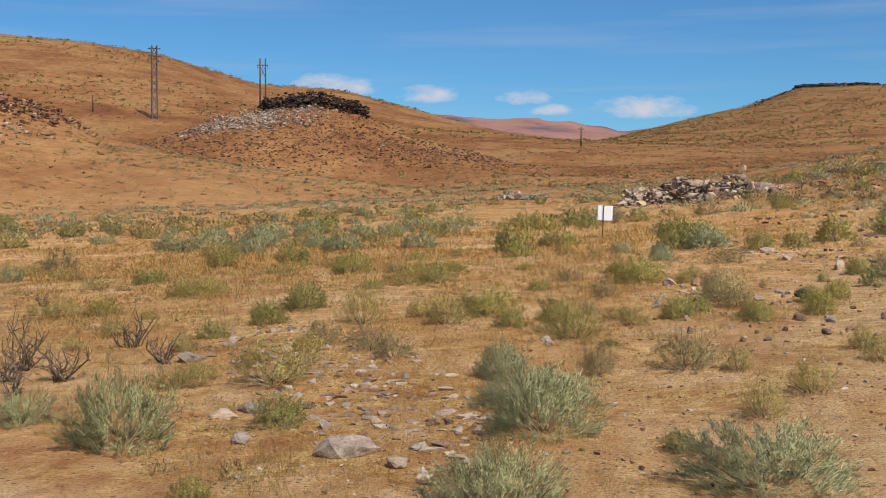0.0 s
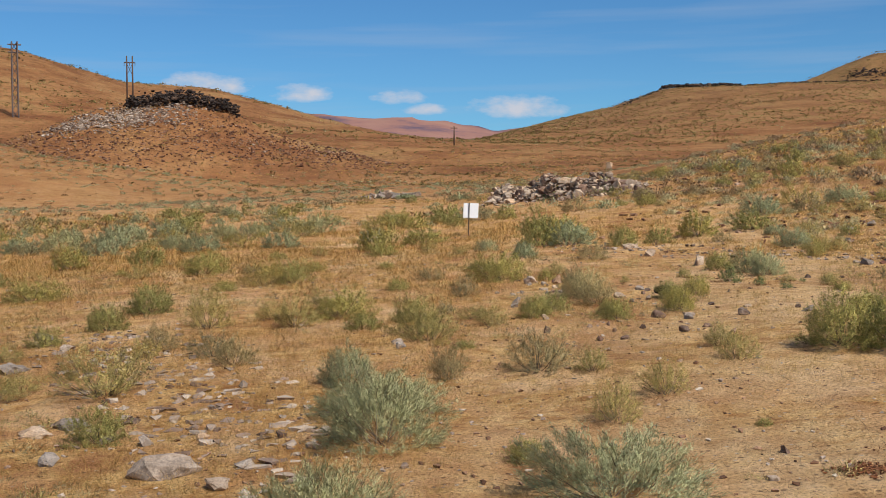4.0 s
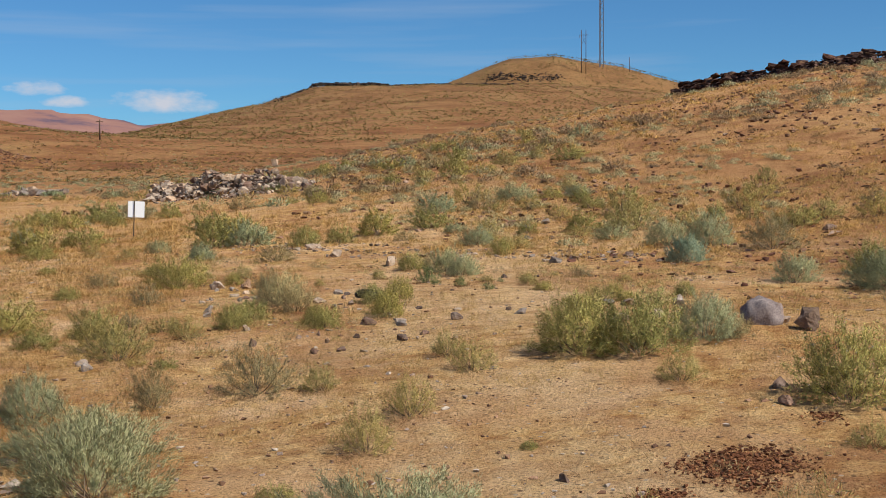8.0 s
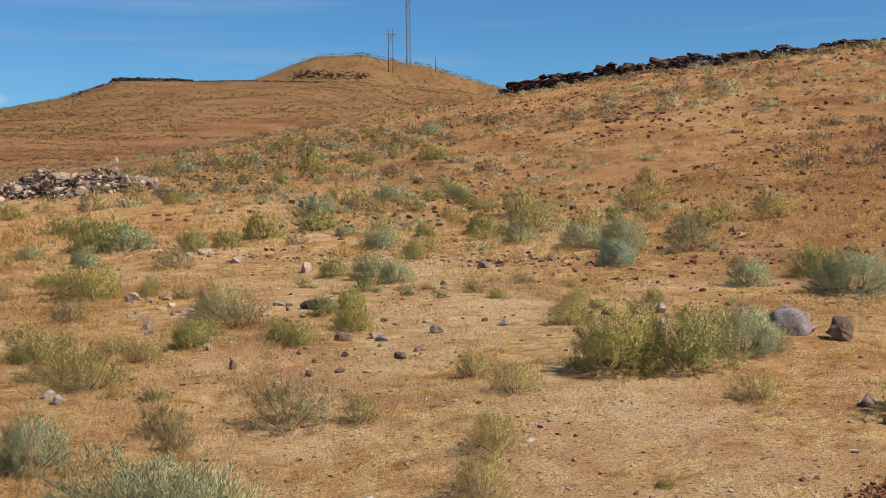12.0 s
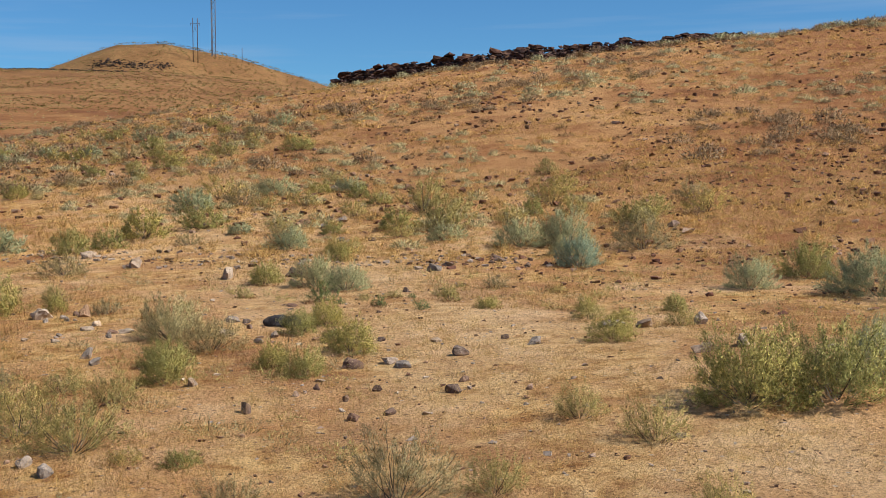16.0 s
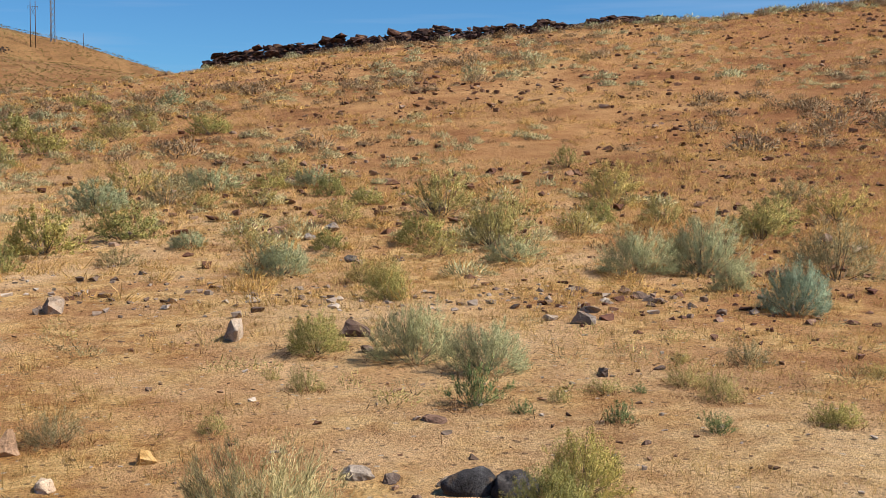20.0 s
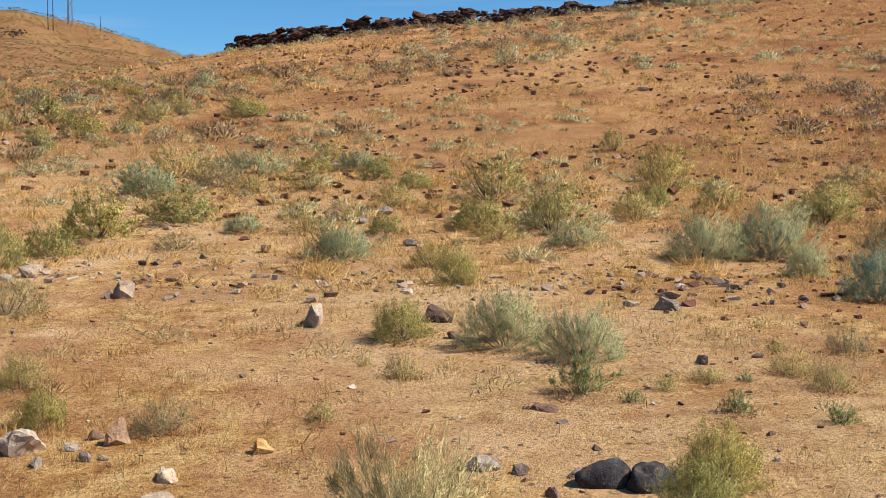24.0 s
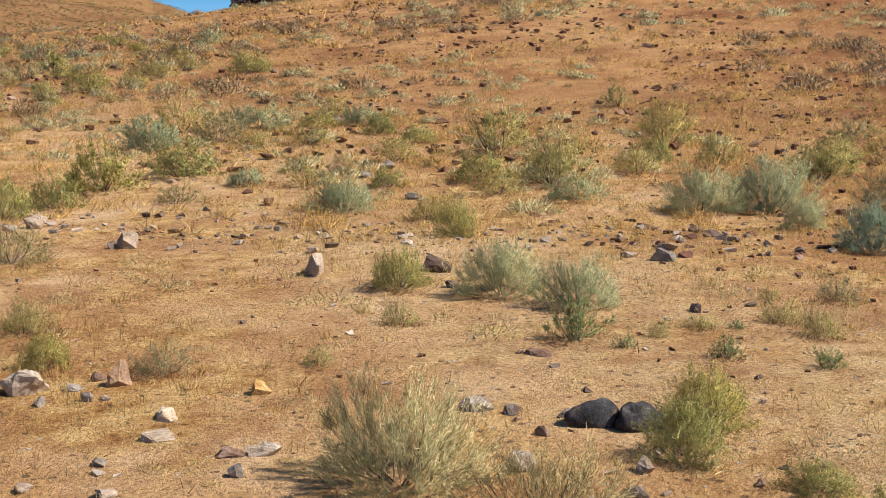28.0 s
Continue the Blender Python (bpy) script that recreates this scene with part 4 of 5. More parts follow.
# ---- rocks ----
def rock_mesh(name, seed, mat, points=18, round_off=0.0, flat=1.0, cuts=2):
    """A broken stone about 1 m across: the hull of a few points, split finer and roughened."""
    r = random.Random(seed)
    bm = bmesh.new()
    for _ in range(points):
        d = Vector((r.gauss(0, 1), r.gauss(0, 1), r.gauss(0, 1))).normalized() * r.uniform(0.34, 0.58)
        bm.verts.new((d.x, d.y * r.uniform(0.8, 1), d.z * flat))
    hull = bmesh.ops.convex_hull(bm, input=bm.verts)
    bmesh.ops.delete(bm, geom=list({e for e in hull["geom_interior"] + hull["geom_unused"] if isinstance(e, bmesh.types.BMVert)}), context="VERTS")
    bmesh.ops.triangulate(bm, faces=bm.faces)
    if cuts:
        bmesh.ops.subdivide_edges(bm, edges=bm.edges, cuts=cuts, use_grid_fill=True, smooth=round_off)
        for v in bm.verts:
            n = noise.noise(v.co * 3.1 + Vector((seed, 0, 0))) * 0.09 - abs(noise.noise(v.co * 6 + Vector((0, seed, 0)))) * 0.07 + noise.noise(v.co * 17) * 0.015
            v.co += v.co.normalized() * n
    bmesh.ops.recalc_face_normals(bm, faces=bm.faces)
    me = bpy.data.meshes.new(name)
    bm.to_mesh(me)
    bm.free()
    if round_off > 0.15:
        me.polygons.foreach_set("use_smooth", [True] * len(me.polygons))
    me.materials.append(mat)
    return me


def set_rocks(name, rows, mat, label, category="rock", seed=1, points=16, round_off=0.0, flat=1.0, kinds=3, sink=0.35, group="", turn=None):
    meshes = [rock_mesh(name, seed * 31 + i, mat, points, round_off, flat, 3) for i in range(min(kinds, len(rows)))]
    for i, (x, y, w, h) in enumerate(rows):
        ob = new(name, meshes[i % len(meshes)])
        tall = h * (1 + sink) / flat
        rz = (x * 131 + y * 71) % 360 if turn is None else turn
        ob.matrix_basis = pose(x, y, ground_z(x, y) + h * (0.45 - sink * 0.75), (x * 37) % 16 - 8, (y * 41) % 16 - 8, rz) @ Matrix.Diagonal((w * 1.12, w * 0.86, tall, 1))
        tagged(ob, label, category, group)


set_rocks("rock", GREY_ROCK, GREYROCK, "weathered grey stone half sunk in dry soil", seed=2, round_off=0.1, group="grey stones", kinds=5)
set_rocks("rock", PALE_ROCK, PALEROCK, "pale tan stone lying on dry soil", seed=3, points=20, round_off=0.1, group="pale stones", kinds=4)
set_rocks("rock", DARK_ROCK, DARKROCK, "dark basalt stone lying on dry soil", seed=4, round_off=0.1, group="dark stones", kinds=5)
set_rocks("rock", RED_ROCK, REDROCK, "red-brown broken stone on dry soil", seed=5, round_off=0.1, group="red-brown stones", kinds=5)
set_rocks("boulder", ROUND_BOULDER, PINKROCK, "rounded dark grey boulder on bare soil", "boulder", seed=11, points=34, round_off=0.6, sink=0.25)
set_rocks("boulder", ANGULAR_BOULDER, BROWNROCK, "angular red-brown split boulder on bare soil", "boulder", seed=7, points=14, sink=0.25)
set_rocks("boulder", BLACK_BOULDER, BLACKROCK, "black basalt boulder beside green bush", "boulder", seed=11, points=34, round_off=0.6, flat=0.85, sink=0.3)
set_rocks("rock", YELLOW_ROCK, YELLOWROCK, "ochre yellow broken stone in dry grass", seed=12, points=14, round_off=0.1)

STONE_FORMS = []
for i in range(8):
    me = rock_mesh("form", 300 + i, PEBBLE, 9, 0, 0.75, 0)
    STONE_FORMS.append((np.array([v.co[:] for v in me.vertices]), [tuple(p.vertices) for p in me.polygons]))
    bpy.data.meshes.remove(me)


def strewn(name, mat, xs, ys, sizes, label, category, seed, lift=0.2, squash=0.8, z=None):
    """Many small stones joined into one mesh."""
    r = np.random.default_rng(seed)
    z = land(xs, ys) if z is None else z
    count = len(xs)
    form, a, sx = r.integers(0, 8, count), r.uniform(0, 6.283, count), r.uniform(0.8, 1.3, count)
    verts, faces, n = [], [], 0
    for k, (v, f) in enumerate(STONE_FORMS):
        i = np.flatnonzero(form == k)
        c, d, s = (np.cos(a[i]) * sizes[i])[:, None], (np.sin(a[i]) * sizes[i])[:, None], sizes[i][:, None]
        p = np.stack([(v[None, :, 0] * c - v[None, :, 1] * d) * sx[i][:, None] + xs[i][:, None], v[None, :, 0] * d + v[None, :, 1] * c + ys[i][:, None], v[None, :, 2] * s * squash + z[i][:, None] + lift * s * 0.5], 2)
        verts.append(p.reshape(-1, 3))
        faces.append((np.array(f)[None] + (np.arange(len(i)) * len(v))[:, None, None]).reshape(-1, 3) + n)
        n += len(i) * len(v)
    ob = new(name, from_arrays(name, np.concatenate(verts), np.concatenate(faces), mat))
    return tagged(ob, label, category, kind="stuff")


def fan(count, seed, near, far, a0=-0.55, a1=1.15, power=1.0, cx=1.0, cy=6.0):
    """Points spread over the stretch of land that the way passes."""
    r = np.random.default_rng(seed)
    a = r.uniform(a0, a1, count)
    d = near + (far - near) * r.uniform(0, 1, count) ** power
    return cx + np.sin(a) * d, cy + np.cos(a) * d, r


x, y, r = fan(17000, 1, 4, 48, power=0.8)
keep = vnoise(x, y, 4.5, 31) + 0.35 * vnoise(x, y, 1.2, 32) > r.uniform(0.35, 0.95, len(x))
x, y = x[keep], y[keep]
strewn("gravel", PEBBLE, x, y, 0.014 + 0.10 * np.random.default_rng(2).uniform(0, 1, len(x)) ** 5, "loose brown and grey gravel on dry soil", "gravel", 3)
x, y, r = fan(1500, 9, 5, 40, power=0.8)
keep = vnoise(x, y, 5.5, 33) > r.uniform(0.25, 0.8, len(x))
x, y = x[keep], y[keep]
strewn("loose_stones", TALUS, x, y, 0.05 + 0.12 * np.random.default_rng(5).uniform(0, 1, len(x)) ** 3, "scattered grey and pale stones on soil", "stones", 10, 0.05)
x, y, r = fan(16000, 4, 24, 110, a0=0.30, a1=1.25, power=0.75, cx=0, cy=14)
keep = 0.6 * vnoise(x, y, 11, 36) + 0.4 * vnoise(x, y, 3, 37) > r.uniform(0.30, 0.66, len(x))
x, y = x[keep], y[keep]
strewn("scree", SCREE, x, y, 0.06 + 0.42 * r.uniform(0, 1, len(x)) ** 3.2, "rust-brown stones strewn over hillside", "scree", 5)

# red-brown rubble on the foot of the slope
r = np.random.default_rng(38)
x, y = r.uniform(13, 46, 6500), r.uniform(20, 56, 6500)
keep = (abs(y - 16 - 0.55 * x) < 10) & (0.55 * vnoise(x, y, 5, 38) + 0.45 * vnoise(x, y, 1.6, 39) > r.uniform(0.34, 0.68, 6500))
x, y = x[keep], y[keep]
strewn("scree", REDSCREE, x, y, 0.05 + 0.24 * r.uniform(0, 1, len(x)) ** 2.2, "dark red-brown stones on foot of hillside", "scree", 40, 0.1)

# the stony wash at the foot of the slope
r = np.random.default_rng(6)
u = r.uniform(0, 1, 420)
wx = 7.5 + u * 9 + r.normal(0, 0.9, 420)
wy = 42 - u * 12 + r.normal(0, 1.1, 420)
strewn("stony_wash", TALUS, wx, wy, 0.04 + 0.22 * r.uniform(0, 1, 420) ** 2.5, "pale grey stones along dry wash", "stones", 7)

# the grey gravel strip in the west
u = r.uniform(0, 1, 1100)
wx = -4.6 + u * 4.6 + r.normal(0, 0.75, 1100)
wy = 24.5 - u * 11.5 + r.normal(0, 0.9, 1100)
strewn("stony_strip", TALUS, wx, wy, 0.025 + 0.28 * r.uniform(0, 1, 1100) ** 3, "grey stones on bare strip of soil", "stones", 8, 0.0, 0.6)


# ---- dry grass ----
def grass(name, xs, ys, tall, per, seed, label, mat=STRAW, wide=0.0034, lean=0.5, patch=0.05):
    g = np.random.default_rng(seed)
    n = len(xs) * per
    bx = np.repeat(xs, per) + g.normal(0, patch, n)
    by = np.repeat(ys, per) + g.normal(0, patch, n)
    root = np.stack([bx, by, land(bx, by) - 0.01], 1)
    way = np.stack([g.normal(0, lean, n), g.normal(0, lean, n), np.ones(n)], 1)
    far = np.hypot(bx - 1, by - 14)
    v, f = blades(g, root, way, np.repeat(tall, per) * g.uniform(0.5, 1.3, n), wide * np.clip(far / 12, 0.8, 3.0))
    up = np.stack([g.normal(0, 0.4, n), g.normal(0, 0.4, n), np.ones(n)], 1)
    up /= np.linalg.norm(up, axis=1)[:, None]
    tagged(new(name, soften(from_arrays(name, v, f, mat), np.repeat(up, 3, 0))), label, "grass", kind="stuff")


# ---- dung heaps ----
def dung(x0, y0, wide, deep, count, seed):
    g = np.random.default_rng(seed)
    xs, ys = x0 + g.normal(0, wide / 2, count), y0 + g.normal(0, deep / 2, count)
    strewn("dung_heap", DUNG, xs, ys, 0.012 + 0.055 * g.uniform(0, 1, count) ** 2, "dark brown dried horse dung on soil", "dung", seed, 0.5)
    n = count // 6
    grass("dung_straw", x0 + g.normal(0, wide / 2.2, n), y0 + g.normal(0, deep / 2.2, n), g.uniform(0.05, 0.12, n), 6, seed, "reddish chewed straw on dried dung", CHAFF, 0.006, 2.0)


dung(6.45, 12.3, 0.60, 0.50, 1900, 91)
dung(5.25, 11.75, 0.28, 0.25, 380, 92)
dung(6.1, 11.6, 0.35, 0.2, 110, 93)
dung(8.3, 13.4, 0.3, 0.3, 110, 94)


x, y, r = fan(30000, 11, 4.5, 46, power=0.85)
keep = 0.65 * vnoise(x, y, 3.4, 41) + 0.35 * vnoise(x, y, 0.9, 42) + np.where(abs(x - 5 - (y - 10) * 0.22) < 2.6, -0.10, 0.05) > 0.43
x, y, r1 = x[keep], y[keep], r.uniform(0, 1, keep.sum())
grass("dry_grass", x, y, 0.06 + 0.15 * r1**2, 15, 12, "short straw-yellow dry grass on soil")
x, y, r = fan(16000, 22, 7, 60, a0=-0.6, a1=0.16, power=0.8, cx=0, cy=6)
keep = 0.6 * vnoise(x, y, 4.2, 47) + 0.4 * vnoise(x, y, 1.1, 48) > 0.46
x, y = x[keep], y[keep]
grass("dry_grass", x, y, 0.10 + 0.20 * r.uniform(0, 1, len(x)) ** 1.5, 12, 23, "orange straw-dry grass over open soil", AMBER, 0.0042, 1.0, 0.10)
x, y, r = fan(7000, 16, 5, 34, power=0.85)
keep = vnoise(x, y, 2.2, 45) > 0.5
x, y = x[keep], y[keep]
grass("litter", x, y, 0.08 + 0.1 * r.uniform(0, 1, len(x)), 5, 17, "brown twigs and litter on dry soil", TWIG, 0.005, 3.5)
g = np.random.default_rng(18)
near_plants = np.array([p for p in TAKEN if p[2] > 0.3 and math.hypot(p[0] - 3, p[1] - 18) < 34])
pick = np.repeat(np.arange(len(near_plants)), 26)
ang, rad = g.uniform(0, 6.283, len(pick)), (0.25 + 0.45 * g.uniform(0, 1, len(pick))) * near_plants[pick, 2]
x, y = near_plants[pick, 0] + np.cos(ang) * rad, near_plants[pick, 1] + np.sin(ang) * rad
grass("leaf_litter", x, y, 0.05 + 0.09 * g.uniform(0, 1, len(x)), 9, 19, "red-brown dead leaves and grass under bushes", CHAFF, 0.0045, 1.4, 0.06)
x, y, r = fan(9000, 20, 5, 40, power=0.8)
keep = vnoise(x, y, 3.0, 46) > 0.52
x, y = x[keep], y[keep]
grass("leaf_litter", x, y, 0.04 + 0.08 * r.uniform(0, 1, len(x)), 7, 21, "scattered red-brown dead grass on soil", CHAFF, 0.0042, 1.8, 0.09)
x, y, r = fan(11000, 14, 34, 110, a0=-0.5, a1=1.25, power=0.9)
keep = 0.7 * vnoise(x, y, 8, 43) + 0.3 * vnoise(x, y, 2, 44) > 0.42
x, y = x[keep], y[keep]
grass("dry_grass", x, y, 0.14 + 0.2 * r.uniform(0, 1, len(x)), 16, 15, "dry yellow grass on rising hillside", wide=0.0055, lean=0.7, patch=0.14)


# ---- brush on the slopes, too far to pick apart ----
def brush(name, xs, ys, sizes, mat, leaves, seed, label, wide=0.05, long=0.14):
    g = np.random.default_rng(seed)
    n = len(xs) * leaves
    s = np.repeat(sizes, leaves)
    off = g.normal(size=(n, 3))
    off /= np.linalg.norm(off, axis=1)[:, None]
    off *= (g.uniform(0.1, 1, n) ** 0.5)[:, None]
    z0 = np.repeat(land(xs, ys), leaves)
    lump = np.repeat(g.uniform(0.55, 1.0, len(xs)), leaves)
    root = np.stack([np.repeat(xs, leaves) + off[:, 0] * s * 0.5, np.repeat(ys, leaves) + off[:, 1] * s * 0.5, z0 + abs(off[:, 2]) * s * 0.42 * lump], 1)
    way = off + np.array([0, 0, 0.7]) + g.normal(size=(n, 3)) * 0.4
    v, f = blades(g, root, way, s * g.uniform(0.6, 1.4, n) * long, s * wide)
    up = off + np.array([0, 0, 0.55]) + g.normal(size=(n, 3)) * 0.25
    up /= np.linalg.norm(up, axis=1)[:, None]
    tagged(new(name, soften(from_arrays(name, v, f, mat), np.repeat(up, 3, 0))), label, "brush", kind="stuff")


def hill_brush(mat, count, seed, near, far, size, leaves, label, a0, a1, power=0.8, cx=0.0, cy=10.0, cut=0.44, cell=14, wide=0.05, long=0.14):
    x, y, r = fan(count, seed, near, far, a0, a1, power, cx, cy)
    keep = vnoise(x, y, cell, seed) > cut
    x, y = x[keep], y[keep]
    brush("hillside_brush", x, y, size * (0.55 + 0.9 * np.random.default_rng(seed).uniform(0, 1, len(x)) ** 2), mat, leaves, seed + 1, label, wide, long)


hill_brush(KHAKI, 1100, 101, 26, 75, 0.62, 200, "pale olive brush scattered over near hillside", 0.3, 1.25, cell=10, wide=0.03)
hill_brush(STRAW, 7500, 112, 26, 150, 0.42, 60, "straw-yellow grass tufts over near hillside", 0.3, 1.25, cell=7, cut=0.36, wide=0.022, long=0.42)
hill_brush(MAUVE, 1500, 102, 44, 150, 1.15, 230, "mauve-brown rounded brush over near hillside", 0.3, 1.25, cell=13, cut=0.46, wide=0.034, long=0.11)
hill_brush(RUSTBRUSH, 1500, 113, 30, 150, 0.6, 120, "rust-brown low brush over near hillside", 0.3, 1.25, cell=11, cut=0.46, wide=0.034)
hill_brush(KHAKI, 420, 103, 60, 150, 1.2, 230, "pale olive rounded brush over near hillside", 0.3, 1.25, cell=17, cut=0.48, wide=0.034, long=0.11)
hill_brush(KHAKI, 2300, 104, 46, 230, 0.9, 100, "olive brush over valley floor", -0.6, 0.55, cell=22, power=0.7, wide=0.04)
hill_brush(MAUVE, 1800, 117, 60, 230, 0.8, 100, "mauve-brown brush over valley floor", -0.6, 0.6, cell=18, power=0.7, wide=0.04)
hill_brush(SAGE, 1900, 105, 50, 200, 1.0, 80, "grey-green brush over valley floor", -0.6, 0.5, cell=26, cut=0.5, power=0.7)
hill_brush(STRAW, 9000, 109, 60, 330, 0.6, 14, "yellow grass tufts over valley floor", -0.6, 0.7, cell=30, cut=0.34, wide=0.14, long=0.3)
hill_brush(RUSTBRUSH, 6000, 110, 60, 330, 0.7, 16, "brown low brush over valley floor", -0.6, 0.7, cell=24, cut=0.38, wide=0.14, long=0.26)
hill_brush(FARBRUSH, 12000, 106, 150, 480, 0.85, 16, "olive brush dotted over middle slopes", -0.5, 0.75, cell=40, cut=0.32, wide=0.16, long=0.2)
hill_brush(FARBRUSH, 30000, 114, 400, 1100, 1.7, 10, "olive brush dotted over far slopes", -0.5, 0.75, cell=60, cut=0.30, wide=0.26, long=0.24)
hill_brush(RUSTBRUSH, 7000, 107, 170, 1080, 1.1, 14, "brown brush dotted over far slopes", -0.5, 0.75, cell=45, cut=0.36, wide=0.2, long=0.22)
hill_brush(OLIVE, 3000, 115, 420, 1080, 1.3, 12, "yellow-green brush dotted over far slopes", -0.5, 0.75, cell=50, cut=0.4, wide=0.2, long=0.22)
hill_brush(FARBRUSH, 7000, 116, 880, 1130, 2.0, 11, "olive brush dotted over domed hill", 0.28, 0.66, power=1.0, cell=50, cut=0.28, wide=0.24, long=0.24)
hill_brush(SAGE, 1500, 108, 150, 900, 1.1, 14, "grey-green bushes dotted over far slopes", -0.3, 0.7, cell=50, cut=0.4, wide=0.18, long=0.2)
hill_brush(RUSTBRUSH, 3200, 111, 620, 1000, 2.0, 14, "dark brown bushes dotted over far hill", 0.1, 0.7, cell=70, cut=0.3, wide=0.22, long=0.24)


# low growth between the bushes near the way
x, y, r = fan(5000, 121, 6, 50, a0=-0.6, a1=1.1, power=0.85)
keep = (vnoise(x, y, 5, 122) + np.where(abs(x - 5 - (y - 10) * 0.22) < 3.0, -0.16, 0.04)) > 0.5
x, y, sz = x[keep], y[keep], 0.16 + 0.4 * r.uniform(0, 1, keep.sum()) ** 2
half = len(x) // 2
brush("low_brush", x[:half], y[:half], sz[:half], OLIVE, 64, 123, "small olive tufts of brush on soil", 0.02)
brush("low_brush", x[half:], y[half:], sz[half:], GREYLEAF, 64, 124, "small dry tufts of brush on soil", 0.02)


# ---- the lava rim on the near hill ----
def along(line, u):
    """A point at share u of a line of (x, y, height)."""
    runs = [math.hypot(b[0] - a[0], b[1] - a[1]) for a, b in zip(line, line[1:])]
    left = u * sum(runs)
    for (a, b), run in zip(zip(line, line[1:]), runs):
        if left <= run:
            k = left / run
            return a[0] + k * (b[0] - a[0]), a[1] + k * (b[1] - a[1])
        left -= run
    return line[-1][0], line[-1][1]


rim = thing("lava_rim", "broken dark lava ledge along hill crest", "rock ledge")
RIM_FORMS = [rock_mesh("rim_rock", 500 + i, LAVA, 12, 0, 0.85, 1) for i in range(6)]
r = random.Random(5)
count = 0
while count < 290:
    u = r.random() ** 1.15
    x, y = along(RIM[2:7], u)
    solid = float(vnoise(u * 60, 3.0, 4, 61))
    if solid < 0.30 and r.random() < 0.75:
        continue
    tier = r.random()
    tall = 2.0 * (1 - 0.66 * u) * (0.65 + 0.5 * solid)
    s = r.uniform(0.6, 1.35) * (1.1 - 0.45 * u)
    x += -1.3 + 1.5 * tier + r.gauss(0, 0.35)
    ob = part("rim_rock", RIM_FORMS[count % 6], rim)
    ob.matrix_basis = pose(x, y, ground_z(x, y) + s * 0.1 + tall * tier, r.uniform(-12, 12), r.uniform(-12, 12), 90 + r.uniform(-35, 35)) @ Matrix.Diagonal((s * 1.75, s * 1.2, s * 0.75, 1))
    count += 1

us = [r.random() for _ in range(2600)]
pts = [along(RIM[2:7], u) for u in us]
tier = np.array([r.random() for _ in us])
xs = np.array([p[0] for p in pts]) - 1.5 + 1.7 * tier + np.array([r.gauss(0, 0.5) for _ in us])
ys = np.array([p[1] + r.uniform(-1, 1) for p in pts])
strewn("rim_rubble", RIMSTONE, xs, ys, np.array([r.uniform(0.2, 0.75) for p in pts]), "dark broken lava rubble along hill crest", "rubble", 141, 0.4, 0.75, land(xs, ys) + 1.7 * tier * (1 - 0.66 * np.array(us)) * np.array([r.random() for _ in us]))

# brush in front of the ledge and along the skyline
q = random.Random(44)
pts = [along(RIM[2:10], q.random() ** 0.9) for _ in range(330)]
xs = np.array([p[0] + q.uniform(-6.5, 1.5) for p in pts])
ys = np.array([p[1] + q.uniform(-1, 1) for p in pts])
sz = np.array([q.uniform(0.5, 1.5) for p in pts])
brush("crest_brush", xs[:130], ys[:130], sz[:130], KHAKI, 170, 131, "pale grey-green brush along hill crest", 0.05)
brush("crest_brush", xs[130:220], ys[130:220], sz[130:220], MAUVE, 170, 132, "mauve-brown brush along hill crest", 0.05)
brush("crest_brush", xs[220:], ys[220:], sz[220:], RUSTBRUSH, 170, 133, "brown brush along hill crest", 0.05)

# ---- the heap of pale rocks by the sign ----
pile = thing("rock_pile", "long heap of grey and pink rubble among brush", "rock pile")
PILE_FORMS = [rock_mesh("pile_rock", 520 + i, (GREYROCK, PALEROCK, REDROCK, PALEROCK)[i % 4], 13, 0, 0.9, 1) for i in range(8)]
PILE_LINE = [(10.4, 87, 0), (12.8, 82.5, 0), (15.5, 78.5, 0), (18.4, 73.8, 0)]
WEST_LINE = [(1.6, 127, 0), (4.0, 124, 0), (6.4, 121, 0)]


def heap_height(u):
    return 1.7 * math.sin(math.pi * min(1.0, 0.12 + 0.86 * u)) ** 0.7 * (0.8 + 0.25 * math.sin(u * 19))


for k in range(290):
    west = k % 8 == 0
    u = r.random()
    x, y = along(WEST_LINE if west else PILE_LINE, u)
    off = r.gauss(0, 0.9)
    x, y = x + off * (0.8 if west else 0.45), y + off * 1.5
    s = (0.3 + 0.75 * r.random() ** 2) * (1.25 if west else 1)
    top = (0.35 if west else heap_height(u)) * math.exp(-off * off * 0.8)
    ob = part("pile_rock", PILE_FORMS[k % 8], pile)
    ob.matrix_basis = pose(x, y, ground_z(x, y) + s * 0.15 + top * r.uniform(0.25, 1), r.uniform(-30, 30), r.uniform(-30, 30), r.uniform(0, 360)) @ Matrix.Diagonal((s * 1.2, s, s * 0.85, 1))
for x, y, s, up in ((16.7, 77.0, 0.8, 1.75), (3.6, 124.5, 1.5, 0.5), (13.2, 82.0, 0.95, 1.0), (11.6, 84.5, 0.9, 0.7)):
    ob = part("pile_rock", PILE_FORMS[1], pile, "large pale rock")
    ob.matrix_basis = pose(x, y, ground_z(x, y) + up, 8, 5, 40) @ Matrix.Diagonal((s, s * 0.9, s * 0.8, 1))

